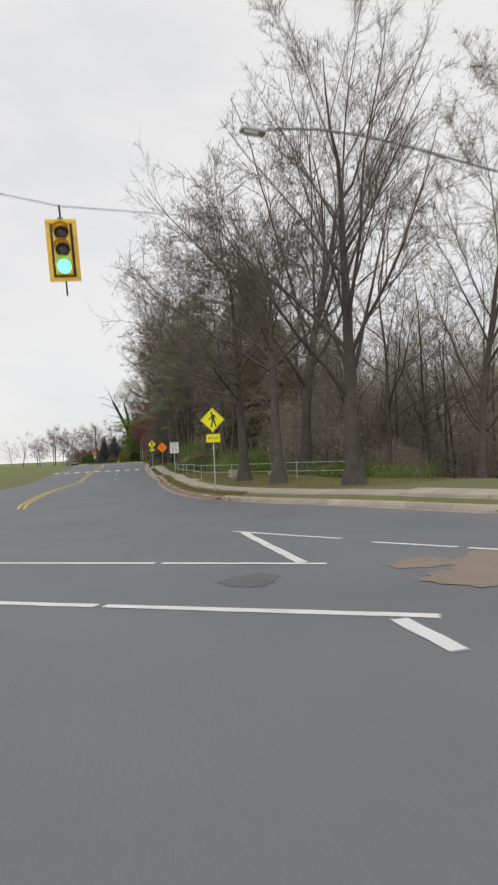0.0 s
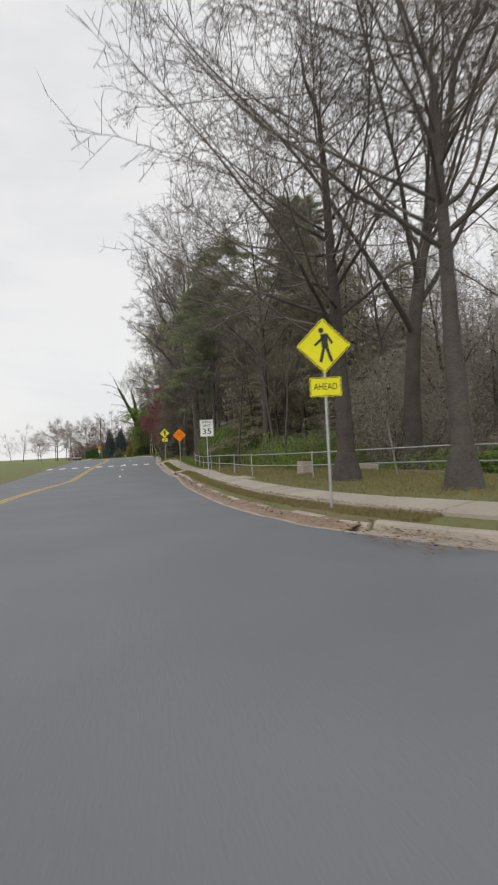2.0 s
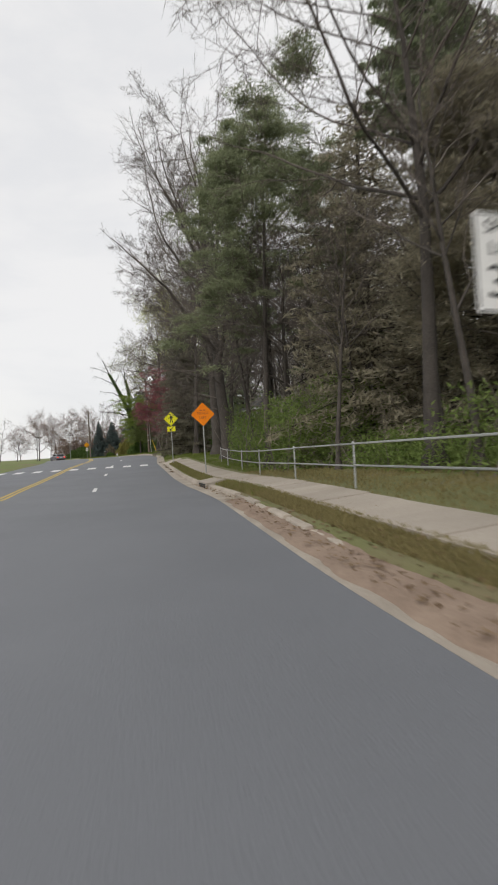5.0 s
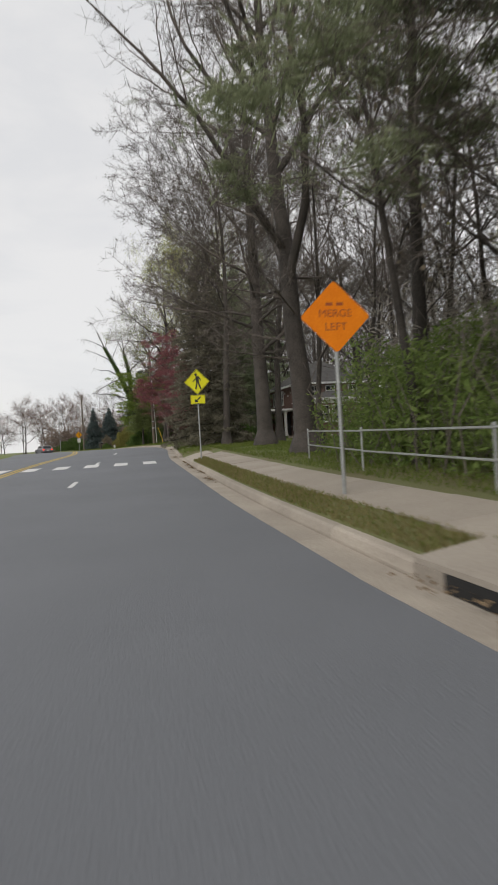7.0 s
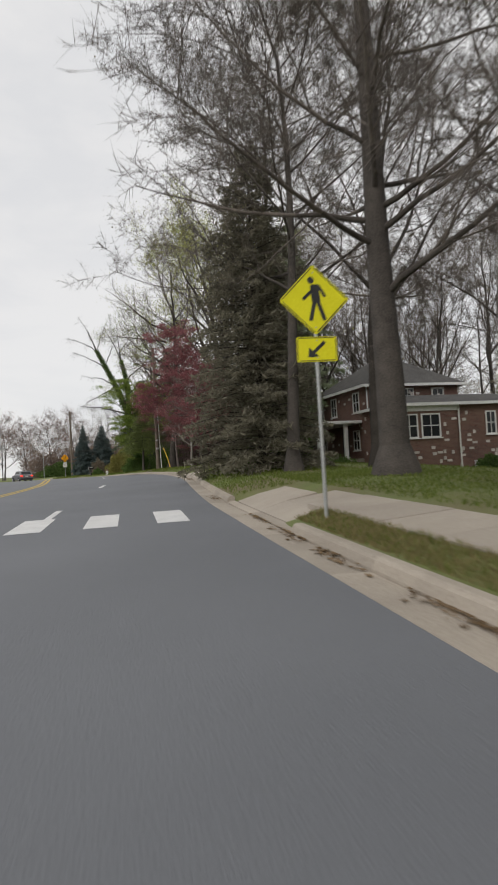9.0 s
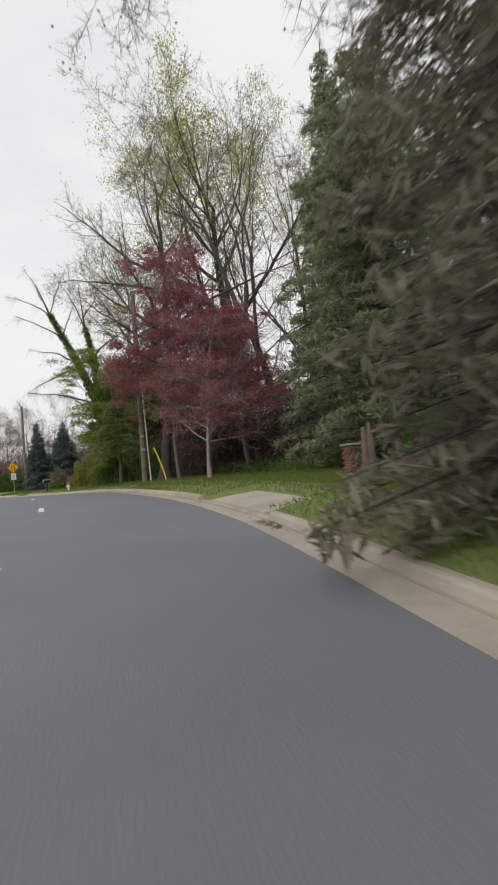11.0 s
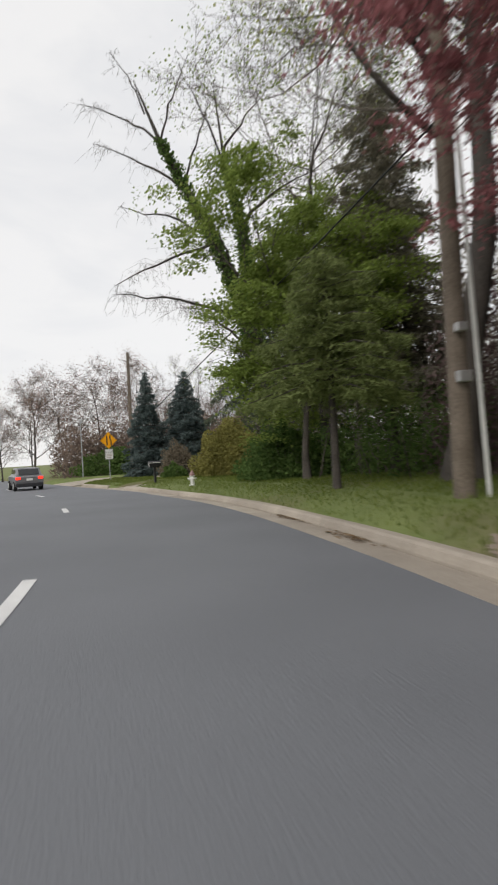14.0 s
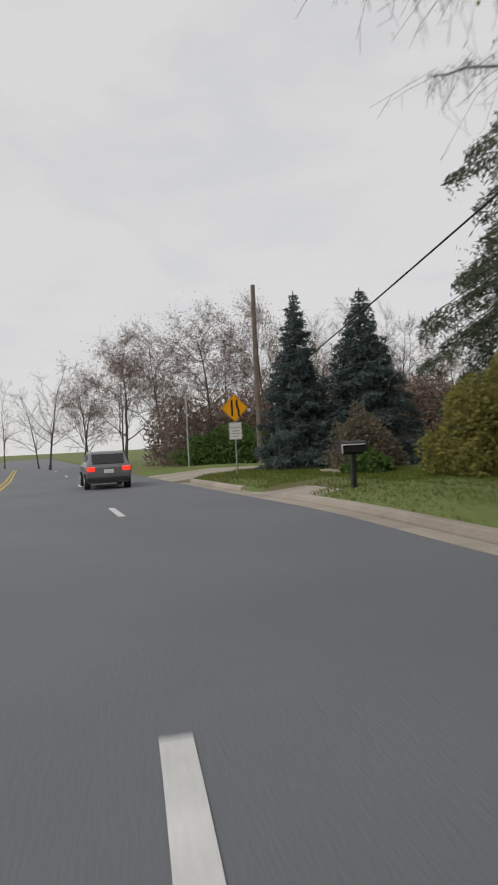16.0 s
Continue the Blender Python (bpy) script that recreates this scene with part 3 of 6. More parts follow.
kerb_piece("slab", 149.3, 150.6, WALK, [(3.3, 0.2), (3.3, 0.49), (5.2, 0.52), (5.2, 0.2)], apron)
street = tagged(new("side_street"), "pale concrete mouth of a side street", "street", kind="structure")
for i in range(6):
    y0 = 157.6 + i
    kerb_piece("slab", y0 + 0.006, y0 + 0.994, WALK, [(0.0, -0.1), (0.0, 0.012), (3.0, 0.3), (30.0, 0.42), (30.0, 0.0)], street)


def storm_drain():
    """A kerb inlet: a near-black plate stands for the shaded mouth under a cast top slab."""
    ob = empty("storm_drain", Matrix.Identity(4), "concrete kerb inlet with its mouth's shade painted as a near-black plate", "storm drain")
    kerb_piece("top_slab", 57.2, 60.0, WALK, [(0.43, 0.15), (0.43, 0.2), (1.15, 0.31), (1.15, 0.1), (0.8, 0.1)], ob)
    # closed plate; its near-black colour stands in for shade inside the inlet
    kerb_piece("mouth", 57.7, 59.5, DRAIN_SHADE, [(0.425, 0.0), (0.425, 0.145), (0.44, 0.145), (0.44, 0.0)], ob, 0.0)
    for y0, y1 in ((57.2, 57.68), (59.52, 60.0)):
        kerb_piece("cheek", y0, y1, CONCRETE, [(0.42, -0.05), (0.42, 0.148), (0.446, 0.148), (0.446, -0.05)], ob)
    return ob


storm_drain()

# ---- signs, signal and street lamp ----


def post(ob, height, r=0.03):
    bm = bmesh.new()
    rod(bm, (0, 0.035, -0.3), (0, 0.035, height), r, r, 10)
    return part("post", bm, GALV, ob, "dull grey steel post")


def figure_bars(panel, s):
    """The sign's black symbol, kept to a disc and plain bars."""
    bm = bmesh.new()
    bmesh.ops.create_cone(bm, cap_ends=True, segments=16, radius1=0.052 * s, radius2=0.052 * s, depth=0.004, matrix=Matrix.Translation((-0.04 * s, -0.005, 0.3 * s)) @ Matrix.Rotation(radians(90), 4, "X"))
    for cx, cz, w, h, a in ((0.02, 0.1, 0.13, 0.27, -4), (-0.085, 0.09, 0.045, 0.24, 48), (0.12, 0.13, 0.045, 0.2, -30), (-0.03, -0.16, 0.06, 0.32, 14), (0.1, -0.16, 0.06, 0.32, -18)):
        box(bm, (w * s, 0.004, h * s), (cx * s, -0.005, cz * s), Matrix.Rotation(radians(a), 4, "Y"))
    return part("symbol", bm, SIGN_BLACK, panel, "plain black symbol")


def diamond_panel(ob, diag, z, mat, border=True, lift=0.0):
    side_len = diag / math.sqrt(2)
    bm = bmesh.new()
    plate(bm, rounded(side_len, side_len, 0.05, diamond=True), 0.004)
    panel = part("panel", bm, mat, ob)
    panel.location = (0, 0, z)
    bm = bmesh.new()
    plate(bm, rounded(side_len * 0.985, side_len * 0.985, 0.05, diamond=True), 0.003, Matrix.Translation((0, 0.005, 0)))
    part("backing", bm, ALUMINIUM, panel)
    if border:
        bm = bmesh.new()
        c = math.sqrt(0.5)
        half = side_len / 2 - 0.022
        for a in (45, 135, 225, 315):
            t = Matrix.Rotation(radians(a), 4, "Y")
            box(bm, (side_len - 0.1, 0.003, 0.014), t @ Vector((0, 0, half)) + Vector((0, -0.003, 0)), t)
        part("border", bm, SIGN_BLACK, panel, "thin black border")
    return panel


def flat_panel(ob, w, h, z, mat, border=True, name="panel"):
    bm = bmesh.new()
    plate(bm, rounded(w, h, 0.03), 0.004)
    panel = part(name, bm, mat, ob)
    panel.location = (0, 0, z)
    bm = bmesh.new()
    plate(bm, rounded(w * 0.98, h * 0.98, 0.03), 0.003, Matrix.Translation((0, 0.005, 0)))
    part("backing", bm, ALUMINIUM, panel)
    if border:
        bm = bmesh.new()
        for x, zz, ww, hh in ((0, h / 2 - 0.018, w - 0.07, 0.011), (0, -h / 2 + 0.018, w - 0.07, 0.011), (w / 2 - 0.018, 0, 0.011, h - 0.07), (-w / 2 + 0.018, 0, 0.011, h - 0.07)):
            box(bm, (ww, 0.003, hh), (x, -0.003, zz))
        part("border", bm, SIGN_BLACK, panel, "thin black border")
    return panel


def bolts(panel, zs):
    for z in zs:
        bm = bmesh.new()
        rod(bm, (0, -0.008, z), (0, 0.0, z), 0.011, 0.011, 8)
        part("bolt", bm, GALV, panel)


def walker_sign(x, y, base, turn, plaque, mid=2.86, low=2.06):
    ob = empty("road_sign", pose(x, y, base, 0, 0, turn), "yellow-green diamond crossing sign with a plaque below on a steel post", "road sign")
    post(ob, mid + 0.5)
    p = diamond_panel(ob, 1.085, mid, SIGN_YELLOW)
    figure_bars(p, 1.0)
    bolts(p, (0.42, -0.42))
    q = flat_panel(ob, 0.62, 0.38, low, SIGN_YELLOW, name="plaque")
    if plaque == "AHEAD":
        letters("lettering", "AHEAD", 0.13, SIGN_BLACK, q, (0, -0.003, 0), "black capital letters", 0.46)
    else:
        bm = bmesh.new()
        box(bm, (0.25, 0.004, 0.05), (0.03, -0.004, 0.025), Matrix.Rotation(radians(-42), 4, "Y"))
        plate(bm, [(-0.14, -0.12), (0.03, -0.115), (-0.12, 0.03)], 0.003, Matrix.Translation((0, -0.005, 0)))
        part("arrow", bm, SIGN_BLACK, q, "black arrow pointing down")
    bolts(q, (0.13, -0.13))
    return ob


walker_sign(5.4, 24.68, -0.07, -12, "AHEAD")
walker_sign(8.7, 80.12, -0.22, -9, "arrow", 3.18, 2.43)


def speed_sign(x, y, base, turn):
    ob = empty("road_sign", pose(x, y, base, 0, 0, turn), "white rectangular speed limit sign on a thin steel post", "road sign")
    post(ob, 2.4, 0.026)
    p = flat_panel(ob, 0.62, 0.755, 2.04, SIGN_WHITE)
    letters("lettering", "SPEED", 0.1, SIGN_BLACK, p, (0, -0.003, 0.265), "black capital letters", 0.42)
    letters("lettering", "LIMIT", 0.1, SIGN_BLACK, p, (0, -0.003, 0.105), "black capital letters", 0.36)
    letters("lettering", "35", 0.25, SIGN_BLACK, p, (0, -0.003, -0.155), "large black numerals", 0.4)
    bolts(p, (0.33, -0.33))
    return ob


speed_sign(5.88, 39.86, -0.19, 3)


def work_sign(x, y, base, turn):
    ob = empty("road_sign", pose(x, y, base, 0, 0, turn), "orange diamond road works sign with faded lettering on a steel post", "road sign")
    post(ob, 3.1, 0.032)
    p = diamond_panel(ob, 1.14, 2.66, SIGN_ORANGE, border=False)
    for cx in (-0.09, 0.08):
        bm = bmesh.new()
        box(bm, (0.11, 0.003, 0.05), (cx, -0.003, 0.2))
        part("faded_bar", bm, FADED, p, "faded unreadable word")
    letters("lettering", "MERGE", 0.12, FADED, p, (0, -0.003, 0.05), "faded dark letters", 0.53)
    letters("lettering", "LEFT", 0.12, FADED, p, (0, -0.003, -0.16), "faded dark letters", 0.35)
    return ob


work_sign(8.06, 63.95, -0.42, -6)


def lane_sign(x, y, base, turn):
    ob = empty("road_sign", pose(x, y, base, 0, 0, turn), "amber diamond lane-ends sign with a white plaque on a post", "road sign")
    post(ob, 2.9)
    p = diamond_panel(ob, 1.1, 2.58, SIGN_AMBER)
    bm = bmesh.new()
    box(bm, (0.075, 0.004, 0.62), (-0.1, -0.005, 0))
    for cx, cz, h, a in ((0.1, 0.2, 0.24, 0), (0.13, 0.0, 0.24, 17), (0.165, -0.2, 0.24, 0)):
        box(bm, (0.075, 0.004, h), (cx, -0.005, cz), Matrix.Rotation(radians(-a), 4, "Y"))
    part("symbol", bm, SIGN_BLACK, p, "two black bars, one bent")
    q = flat_panel(ob, 0.52, 0.46, 1.6, SIGN_WHITE, name="plaque")
    bm = bmesh.new()
    for z, w in ((0.1, 0.3), (0.0, 0.34), (-0.1, 0.26)):
        box(bm, (w, 0.003, 0.035), (0, -0.003, z))
    part("text_bars", bm, FAINT, q, "unreadable small text")
    r = flat_panel(ob, 0.5, 0.2, 1.93, SIGN_WHITE, name="upper_plaque")
    return ob


lane_sign(2.23, 155.1, 0.1, 20)


def traffic_signal(x, y, z_top, turn):
    """A three-lens head with visors and a bright-edged backplate, hung from a span wire."""
    ob = empty("traffic_signal", pose(x, y, z_top, 0, -3, turn), "yellow three-lens traffic signal showing green, hung from a wire", "traffic signal")
    bm = bmesh.new()
    box(bm, (0.36, 0.2, 1.08), (0, 0.02, -0.66), None, 0.03)
    body = part("housing", bm, SIGNAL_YELLOW, ob)
    bm = bmesh.new()
    plate(bm, rounded(0.56, 1.3, 0.05), 0.004, Matrix.Translation((0, 0.0, -0.66)))
    part("backplate", bm, SIGN_BLACK, ob, "black backplate")
    bm = bmesh.new()
    for xx, zz, w, h in ((0, -0.04, 0.64, 0.09), (0, -1.28, 0.64, 0.09), (0.275, -0.66, 0.09, 1.2), (-0.275, -0.66, 0.09, 1.2)):
        box(bm, (w, 0.012, h), (xx, -0.008, zz), None, 0.004)
    part("rim", bm, SIGNAL_YELLOW, ob, "bright yellow rim of the backplate")
    for i, mat in enumerate((LENS_DARK, LENS_DARK, LENS_GREEN)):
        zc = -0.3 - 0.36 * i
        bm = bmesh.new()
        bmesh.ops.create_uvsphere(bm, u_segments=20, v_segments=10, radius=0.145, matrix=Matrix.Translation((0, -0.085, zc)) @ Matrix.Diagonal((1, 0.25, 1, 1)))
        part("lens", bm, mat, ob, ("dark red lens", "dark amber lens", "lit green lens")[i])
        bm = bmesh.new()
        n = 14
        rows = []
        for yy in (-0.09, -0.3):
            rows.append([bm.verts.new((0.165 * math.cos(a), yy, zc + 0.165 * math.sin(a))) for a in (radians(-20 + 220 * j / n) for j in range(n + 1))])
        for j in range(n):
            bm.faces.new((rows[0][j], rows[0][j + 1], rows[1][j + 1], rows[1][j]))
        bmesh.ops.solidify(bm, geom=bm.faces[:], thickness=0.006)
        part("visor", bm, SIGNAL_YELLOW, ob)
    bm = bmesh.new()
    rod(bm, (0, 0.03, -0.12), (0, 0.03, 0.32), 0.022), box(bm, (0.12, 0.06, 0.06), (0, 0.03, 0.02), None, 0.01)
    part("hanger", bm, DARK_METAL, ob)
    bm = bmesh.new()
    rod(bm, (0, 0.03, -1.3), (0, 0.03, -1.62), 0.018)
    part("tether", bm, DARK_METAL, ob)
    return ob


traffic_signal(-0.32, 12.4, 6.42, -4)


def span_wire():
    cu = bpy.data.curves.new("span_wire", "CURVE")
    cu.dimensions, cu.bevel_depth, cu.bevel_resolution = "3D", 0.009, 1
    sp = cu.splines.new("POLY")
    pts = [(-24, 6.0, 8.2), (-12, 9.3, 7.2), (-0.32, 12.43, 6.72), (8.0, 14.2, 7.35), (13.2, 15.2, 8.3)]
    sp.points.add(len(pts) - 1)
    for q, p in zip(sp.points, pts):
        q.co = (*p, 1)
    cu.materials.append(CABLE)
    return tagged(new("span_wire", cu), "black span wire that carries the traffic signal", "cable")


span_wire()


def street_lamp():
    ob = empty("street_lamp", Matrix.Translation((13.2, 15.2, float(land(13.2, 15.2)))), "tall steel street lamp with a long curved arm", "street lamp")
    z0 = float(land(13.2, 15.2))
    bm = bmesh.new()
    rod(bm, (0, 0, 0), (0, -0.2, 9.5), 0.11, 0.07, 12), rod(bm, (0, 0, 0), (0, 0, 0.25), 0.2, 0.18, 12)
    part("pole", bm, GALV, ob)
    bm = bmesh.new()
    pts = [Vector((x - 13.2, -0.2, z - z0)) for x, z in ((13.2, 9.72), (11.6, 9.97), (10.4, 10.16), (9.28, 10.33), (8.18, 10.46), (6.76, 10.49), (5.73, 10.4), (5.2, 10.3))]
    for a, b in zip(pts, pts[1:]):
        rod(bm, a, b, 0.034, 0.034, 8)
    part("arm", bm, LAMP_STEEL, ob, "long curved steel arm")
    bm = bmesh.new()
    box(bm, (0.75, 0.3, 0.11), (-8.35, -0.2, 10.24 - z0), Matrix.Rotation(radians(4), 4, "Y"), 0.05)
    head = part("lamp_head", bm, ALUMINIUM, ob, "grey flat lamp head")
    bm = bmesh.new()
    box(bm, (0.42, 0.22, 0.05), (-8.42, -0.2, 10.17 - z0), Matrix.Rotation(radians(4), 4, "Y"), 0.02)
    part("lens", bm, SIGN_WHITE, head)
    return ob


street_lamp()

# ---- pipe fence ----
FENCE_LINE = [(12.6, 25.5), (10.4, 28.0), (8.2, 33.0), (7.25, 37.5), (7.55, 42.0), (7.85, 47.0), (8.35, 52.0), (8.75, 57.0), (9.35, 62.0), (9.85, 67.0), (10.7, 72.5)]


def pipe_fence():
    ob = empty("fence", Matrix.Identity(4), "low two-rail galvanised pipe fence along the sidewalk", "fence")
    pts = []
    for (xa, ya), (xb, yb) in zip(FENCE_LINE, FENCE_LINE[1:]):
        n = max(1, round(math.hypot(xb - xa, yb - ya) / 4.2))
        pts += [(xa + (xb - xa) * i / n, ya + (yb - ya) * i / n) for i in range(n)]
    pts.append(FENCE_LINE[-1])
    tops = [on_land(x, y) for x, y in pts]
    r = random.Random(2)
    for p in tops:
        bm = bmesh.new()
        rod(bm, p - Vector((0, 0, 0.25)), p + Vector((r.uniform(-0.02, 0.02), 0, 0.92)), 0.024, 0.024, 8)
        rod(bm, p + Vector((0, 0, 0.9)), p + Vector((0, 0, 0.945)), 0.032, 0.022, 8)
        part("fence_post", bm, GALV, ob)
    for h in (0.88, 0.45):
        for a, b in zip(tops, tops[1:]):
            bm = bmesh.new()
            sag = Vector((0, 0, h + r.uniform(-0.015, 0.015)))
            rod(bm, a + sag, b + sag, 0.02, 0.02, 6)
            part("rail", bm, GALV, ob)
    return ob


pipe_fence()

# ---- trees and shrubs ----


def tubes(name, segs):
    """One mesh of tapered tubes; each segment is from, to, two radii and a number of sides."""
    verts, tris, base = [], [], 0
    for k in (10, 7, 5, 4, 3):
        rows = [s for s in segs if s[4] == k]
        if not rows:
            continue
        a, b = np.array([s[0] for s in rows]), np.array([s[1] for s in rows])
        ra, rb = np.array([s[2] for s in rows]), np.array([s[3] for s in rows])
        d = b - a
        d /= np.maximum(np.linalg.norm(d, axis=1, keepdims=True), 1e-9)
        ref = np.where(np.abs(d[:, 2:3]) > 0.9, np.array([[1.0, 0, 0]]), np.array([[0, 0, 1.0]]))
        e1 = np.cross(d, ref)
        e1 /= np.linalg.norm(e1, axis=1, keepdims=True)
        e2 = np.cross(d, e1)
        ang = 2 * np.pi * np.arange(k) / k
        ring = np.cos(ang)[None, :, None] * e1[:, None] + np.sin(ang)[None, :, None] * e2[:, None]
        v = np.stack([a[:, None] + ring * ra[:, None, None], b[:, None] + ring * rb[:, None, None]], 1).reshape(-1, 3)
        n = len(rows)
        i = np.arange(n)[:, None] * 2 * k
        j = np.arange(k)[None]
        q = np.stack([i + j, i + (j + 1) % k, i + k + (j + 1) % k, i + k + j], 2).reshape(-1, 4)[:, ::-1] + base
        verts.append(v), tris.append(q)
        base += len(v)
    me = array_mesh(name, np.concatenate(verts), np.concatenate(tris))
    me.polygons.foreach_set("use_smooth", np.ones(len(me.polygons), bool))
    return me


def leaves(name, points, size, rng, long=1.0, flat=0.0, droop=0.0, wide=0.5):
    """One mesh of small leaves or sprays, one at each point. flat: how level they lie; droop: how far they hang."""
    p = np.asarray(points, float)
    n = len(p)
    a = rng.normal(size=(n, 3))
    a[:, 2] = a[:, 2] * (1 - flat) - droop * 1.6
    a /= np.linalg.norm(a, axis=1, keepdims=True)
    b = np.cross(a, rng.normal(size=(n, 3)) * np.array([1 - flat, 1 - flat, 1]) + np.array([0, 0, flat * 2]))
    b /= np.maximum(np.linalg.norm(b, axis=1, keepdims=True), 1e-6)
    s = size * rng.uniform(0.6, 1.35, (n, 1))
    la, lb = a * s * long, b * s * wide
    v = np.stack([p - la * 0.5, p + lb, p + la * 0.6, p - lb], 1).reshape(-1, 3)
    return array_mesh(name, v, np.arange(n * 4).reshape(-1, 4))


def pads(ends, rng, count, per_pad, reach, thick=0.22):
    """Leaf places gathered in level layers about some of the twig ends, with gaps between the layers."""
    spots = ends[rng.choice(len(ends), min(count, len(ends)), replace=False)]
    out = []
    for c in spots:
        r = reach * rng.uniform(0.55, 1.25)
        q = rng.normal(0, 0.5, (per_pad, 3)) * r
        q[:, 2] = q[:, 2] * thick - 0.18 * (q[:, 0] ** 2 + q[:, 1] ** 2) / r
        out.append(c + q)
    return np.concatenate(out)


def twiglets(segs, rng, count, length):
    """The finest twigs: hair-thin slivers that branch off along the thin shoots."""
    a, b = np.array([q[0] for q in segs]), np.array([q[1] for q in segs])
    w = np.linalg.norm(b - a, axis=1)
    k = rng.choice(len(segs), count, p=w / w.sum())
    p = a[k] + (b - a)[k] * rng.uniform(0, 1, (count, 1))
    d = (b - a)[k] / w[k][:, None] * 0.5 + rng.normal(0, 0.75, (count, 3)) + np.array([0, 0, 0.1])
    d /= np.linalg.norm(d, axis=1, keepdims=True)
    e = np.cross(d, rng.normal(size=(count, 3)))
    e /= np.maximum(np.linalg.norm(e, axis=1, keepdims=True), 1e-6)
    ln = length * rng.uniform(0.4, 1.3, (count, 1))
    v = np.stack([p - e * 0.0075, p + e * 0.0075, p + d * ln], 1).reshape(-1, 3)
    return array_mesh("spray", v, np.arange(count * 3).reshape(-1, 3))


class Habit:
    """How a kind of tree grows, level by level from the trunk to the twigs."""

    def __init__(self, count, ratio, angle, rise_by, wander, bare, levels=4, sides=(10, 7, 4, 3, 3), radius=(0.55, 0.5, 0.5, 0.6), tip=0.12, min_r=0.006, hair=0, cap=3.2):
        self.count, self.ratio, self.angle, self.rise_by, self.wander, self.bare = count, ratio, angle, rise_by, wander, bare
        self.levels, self.sides, self.radius, self.tip, self.min_r, self.hair, self.cap = levels, sides, radius, tip, min_r, hair, cap


SPREADING = Habit((25, 10, 8, 4), (0.62, 0.5, 0.42, 0.5), (64, 46, 48, 42), (0.02, 0.035, 0.05, 0.05), (0.014, 0.07, 0.15, 0.2), (0.31, 0.14, 0.1, 0.1), levels=3, hair=7000, radius=(0.4, 0.55, 0.5, 0.6), cap=4.4)
UPRIGHT = Habit((19, 10, 8, 4), (0.62, 0.4, 0.42, 0.5), (30, 34, 42, 42), (0.01, 0.03, 0.05, 0.05), (0.03, 0.06, 0.13, 0.18), (0.22, 0.2, 0.1, 0.1), levels=3, hair=7000, radius=(0.46, 0.5, 0.5, 0.6), cap=4.2)
TALL = Habit((38, 9, 7, 4), (0.27, 0.5, 0.48, 0.5), (74, 48, 46, 42), (0.01, 0.018, 0.04, 0.05), (0.012, 0.09, 0.15, 0.2), (0.17, 0.15, 0.1, 0.1), radius=(0.32, 0.55, 0.5, 0.6), levels=3, hair=14000, cap=4.0)
FORKED = Habit((17, 10, 8, 4), (0.55, 0.45, 0.42, 0.5), (44, 42, 44, 42), (0.01, 0.04, 0.05, 0.05), (0.04, 0.08, 0.15, 0.2), (0.25, 0.16, 0.1, 0.1), radius=(0.62, 0.52, 0.5, 0.6), levels=3, hair=14000, cap=4.6)
LIGHT = Habit((15, 7, 7), (0.42, 0.5, 0.5), (46, 45, 42), (0.02, 0.05, 0.05), (0.03, 0.12, 0.18), (0.22, 0.12, 0.1), levels=2, hair=2400, sides=(7, 4, 3, 3, 3), min_r=0.009)
PINE = Habit((26, 7, 5), (0.26, 0.5, 0.5), (78, 50, 45), (0.01, 0.015, 0.05), (0.012, 0.1, 0.18), (0.35, 0.25, 0.2), levels=3, sides=(7, 4, 3, 3, 3), radius=(0.28, 0.5, 0.5, 0.6), min_r=0.009)
LEAFY = Habit((15, 8, 6), (0.5, 0.5, 0.5), (55, 48, 45), (0.01, 0.03, 0.04), (0.06, 0.13, 0.18), (0.2, 0.12, 0.1), levels=3, sides=(7, 5, 3, 3, 3), min_r=0.008)


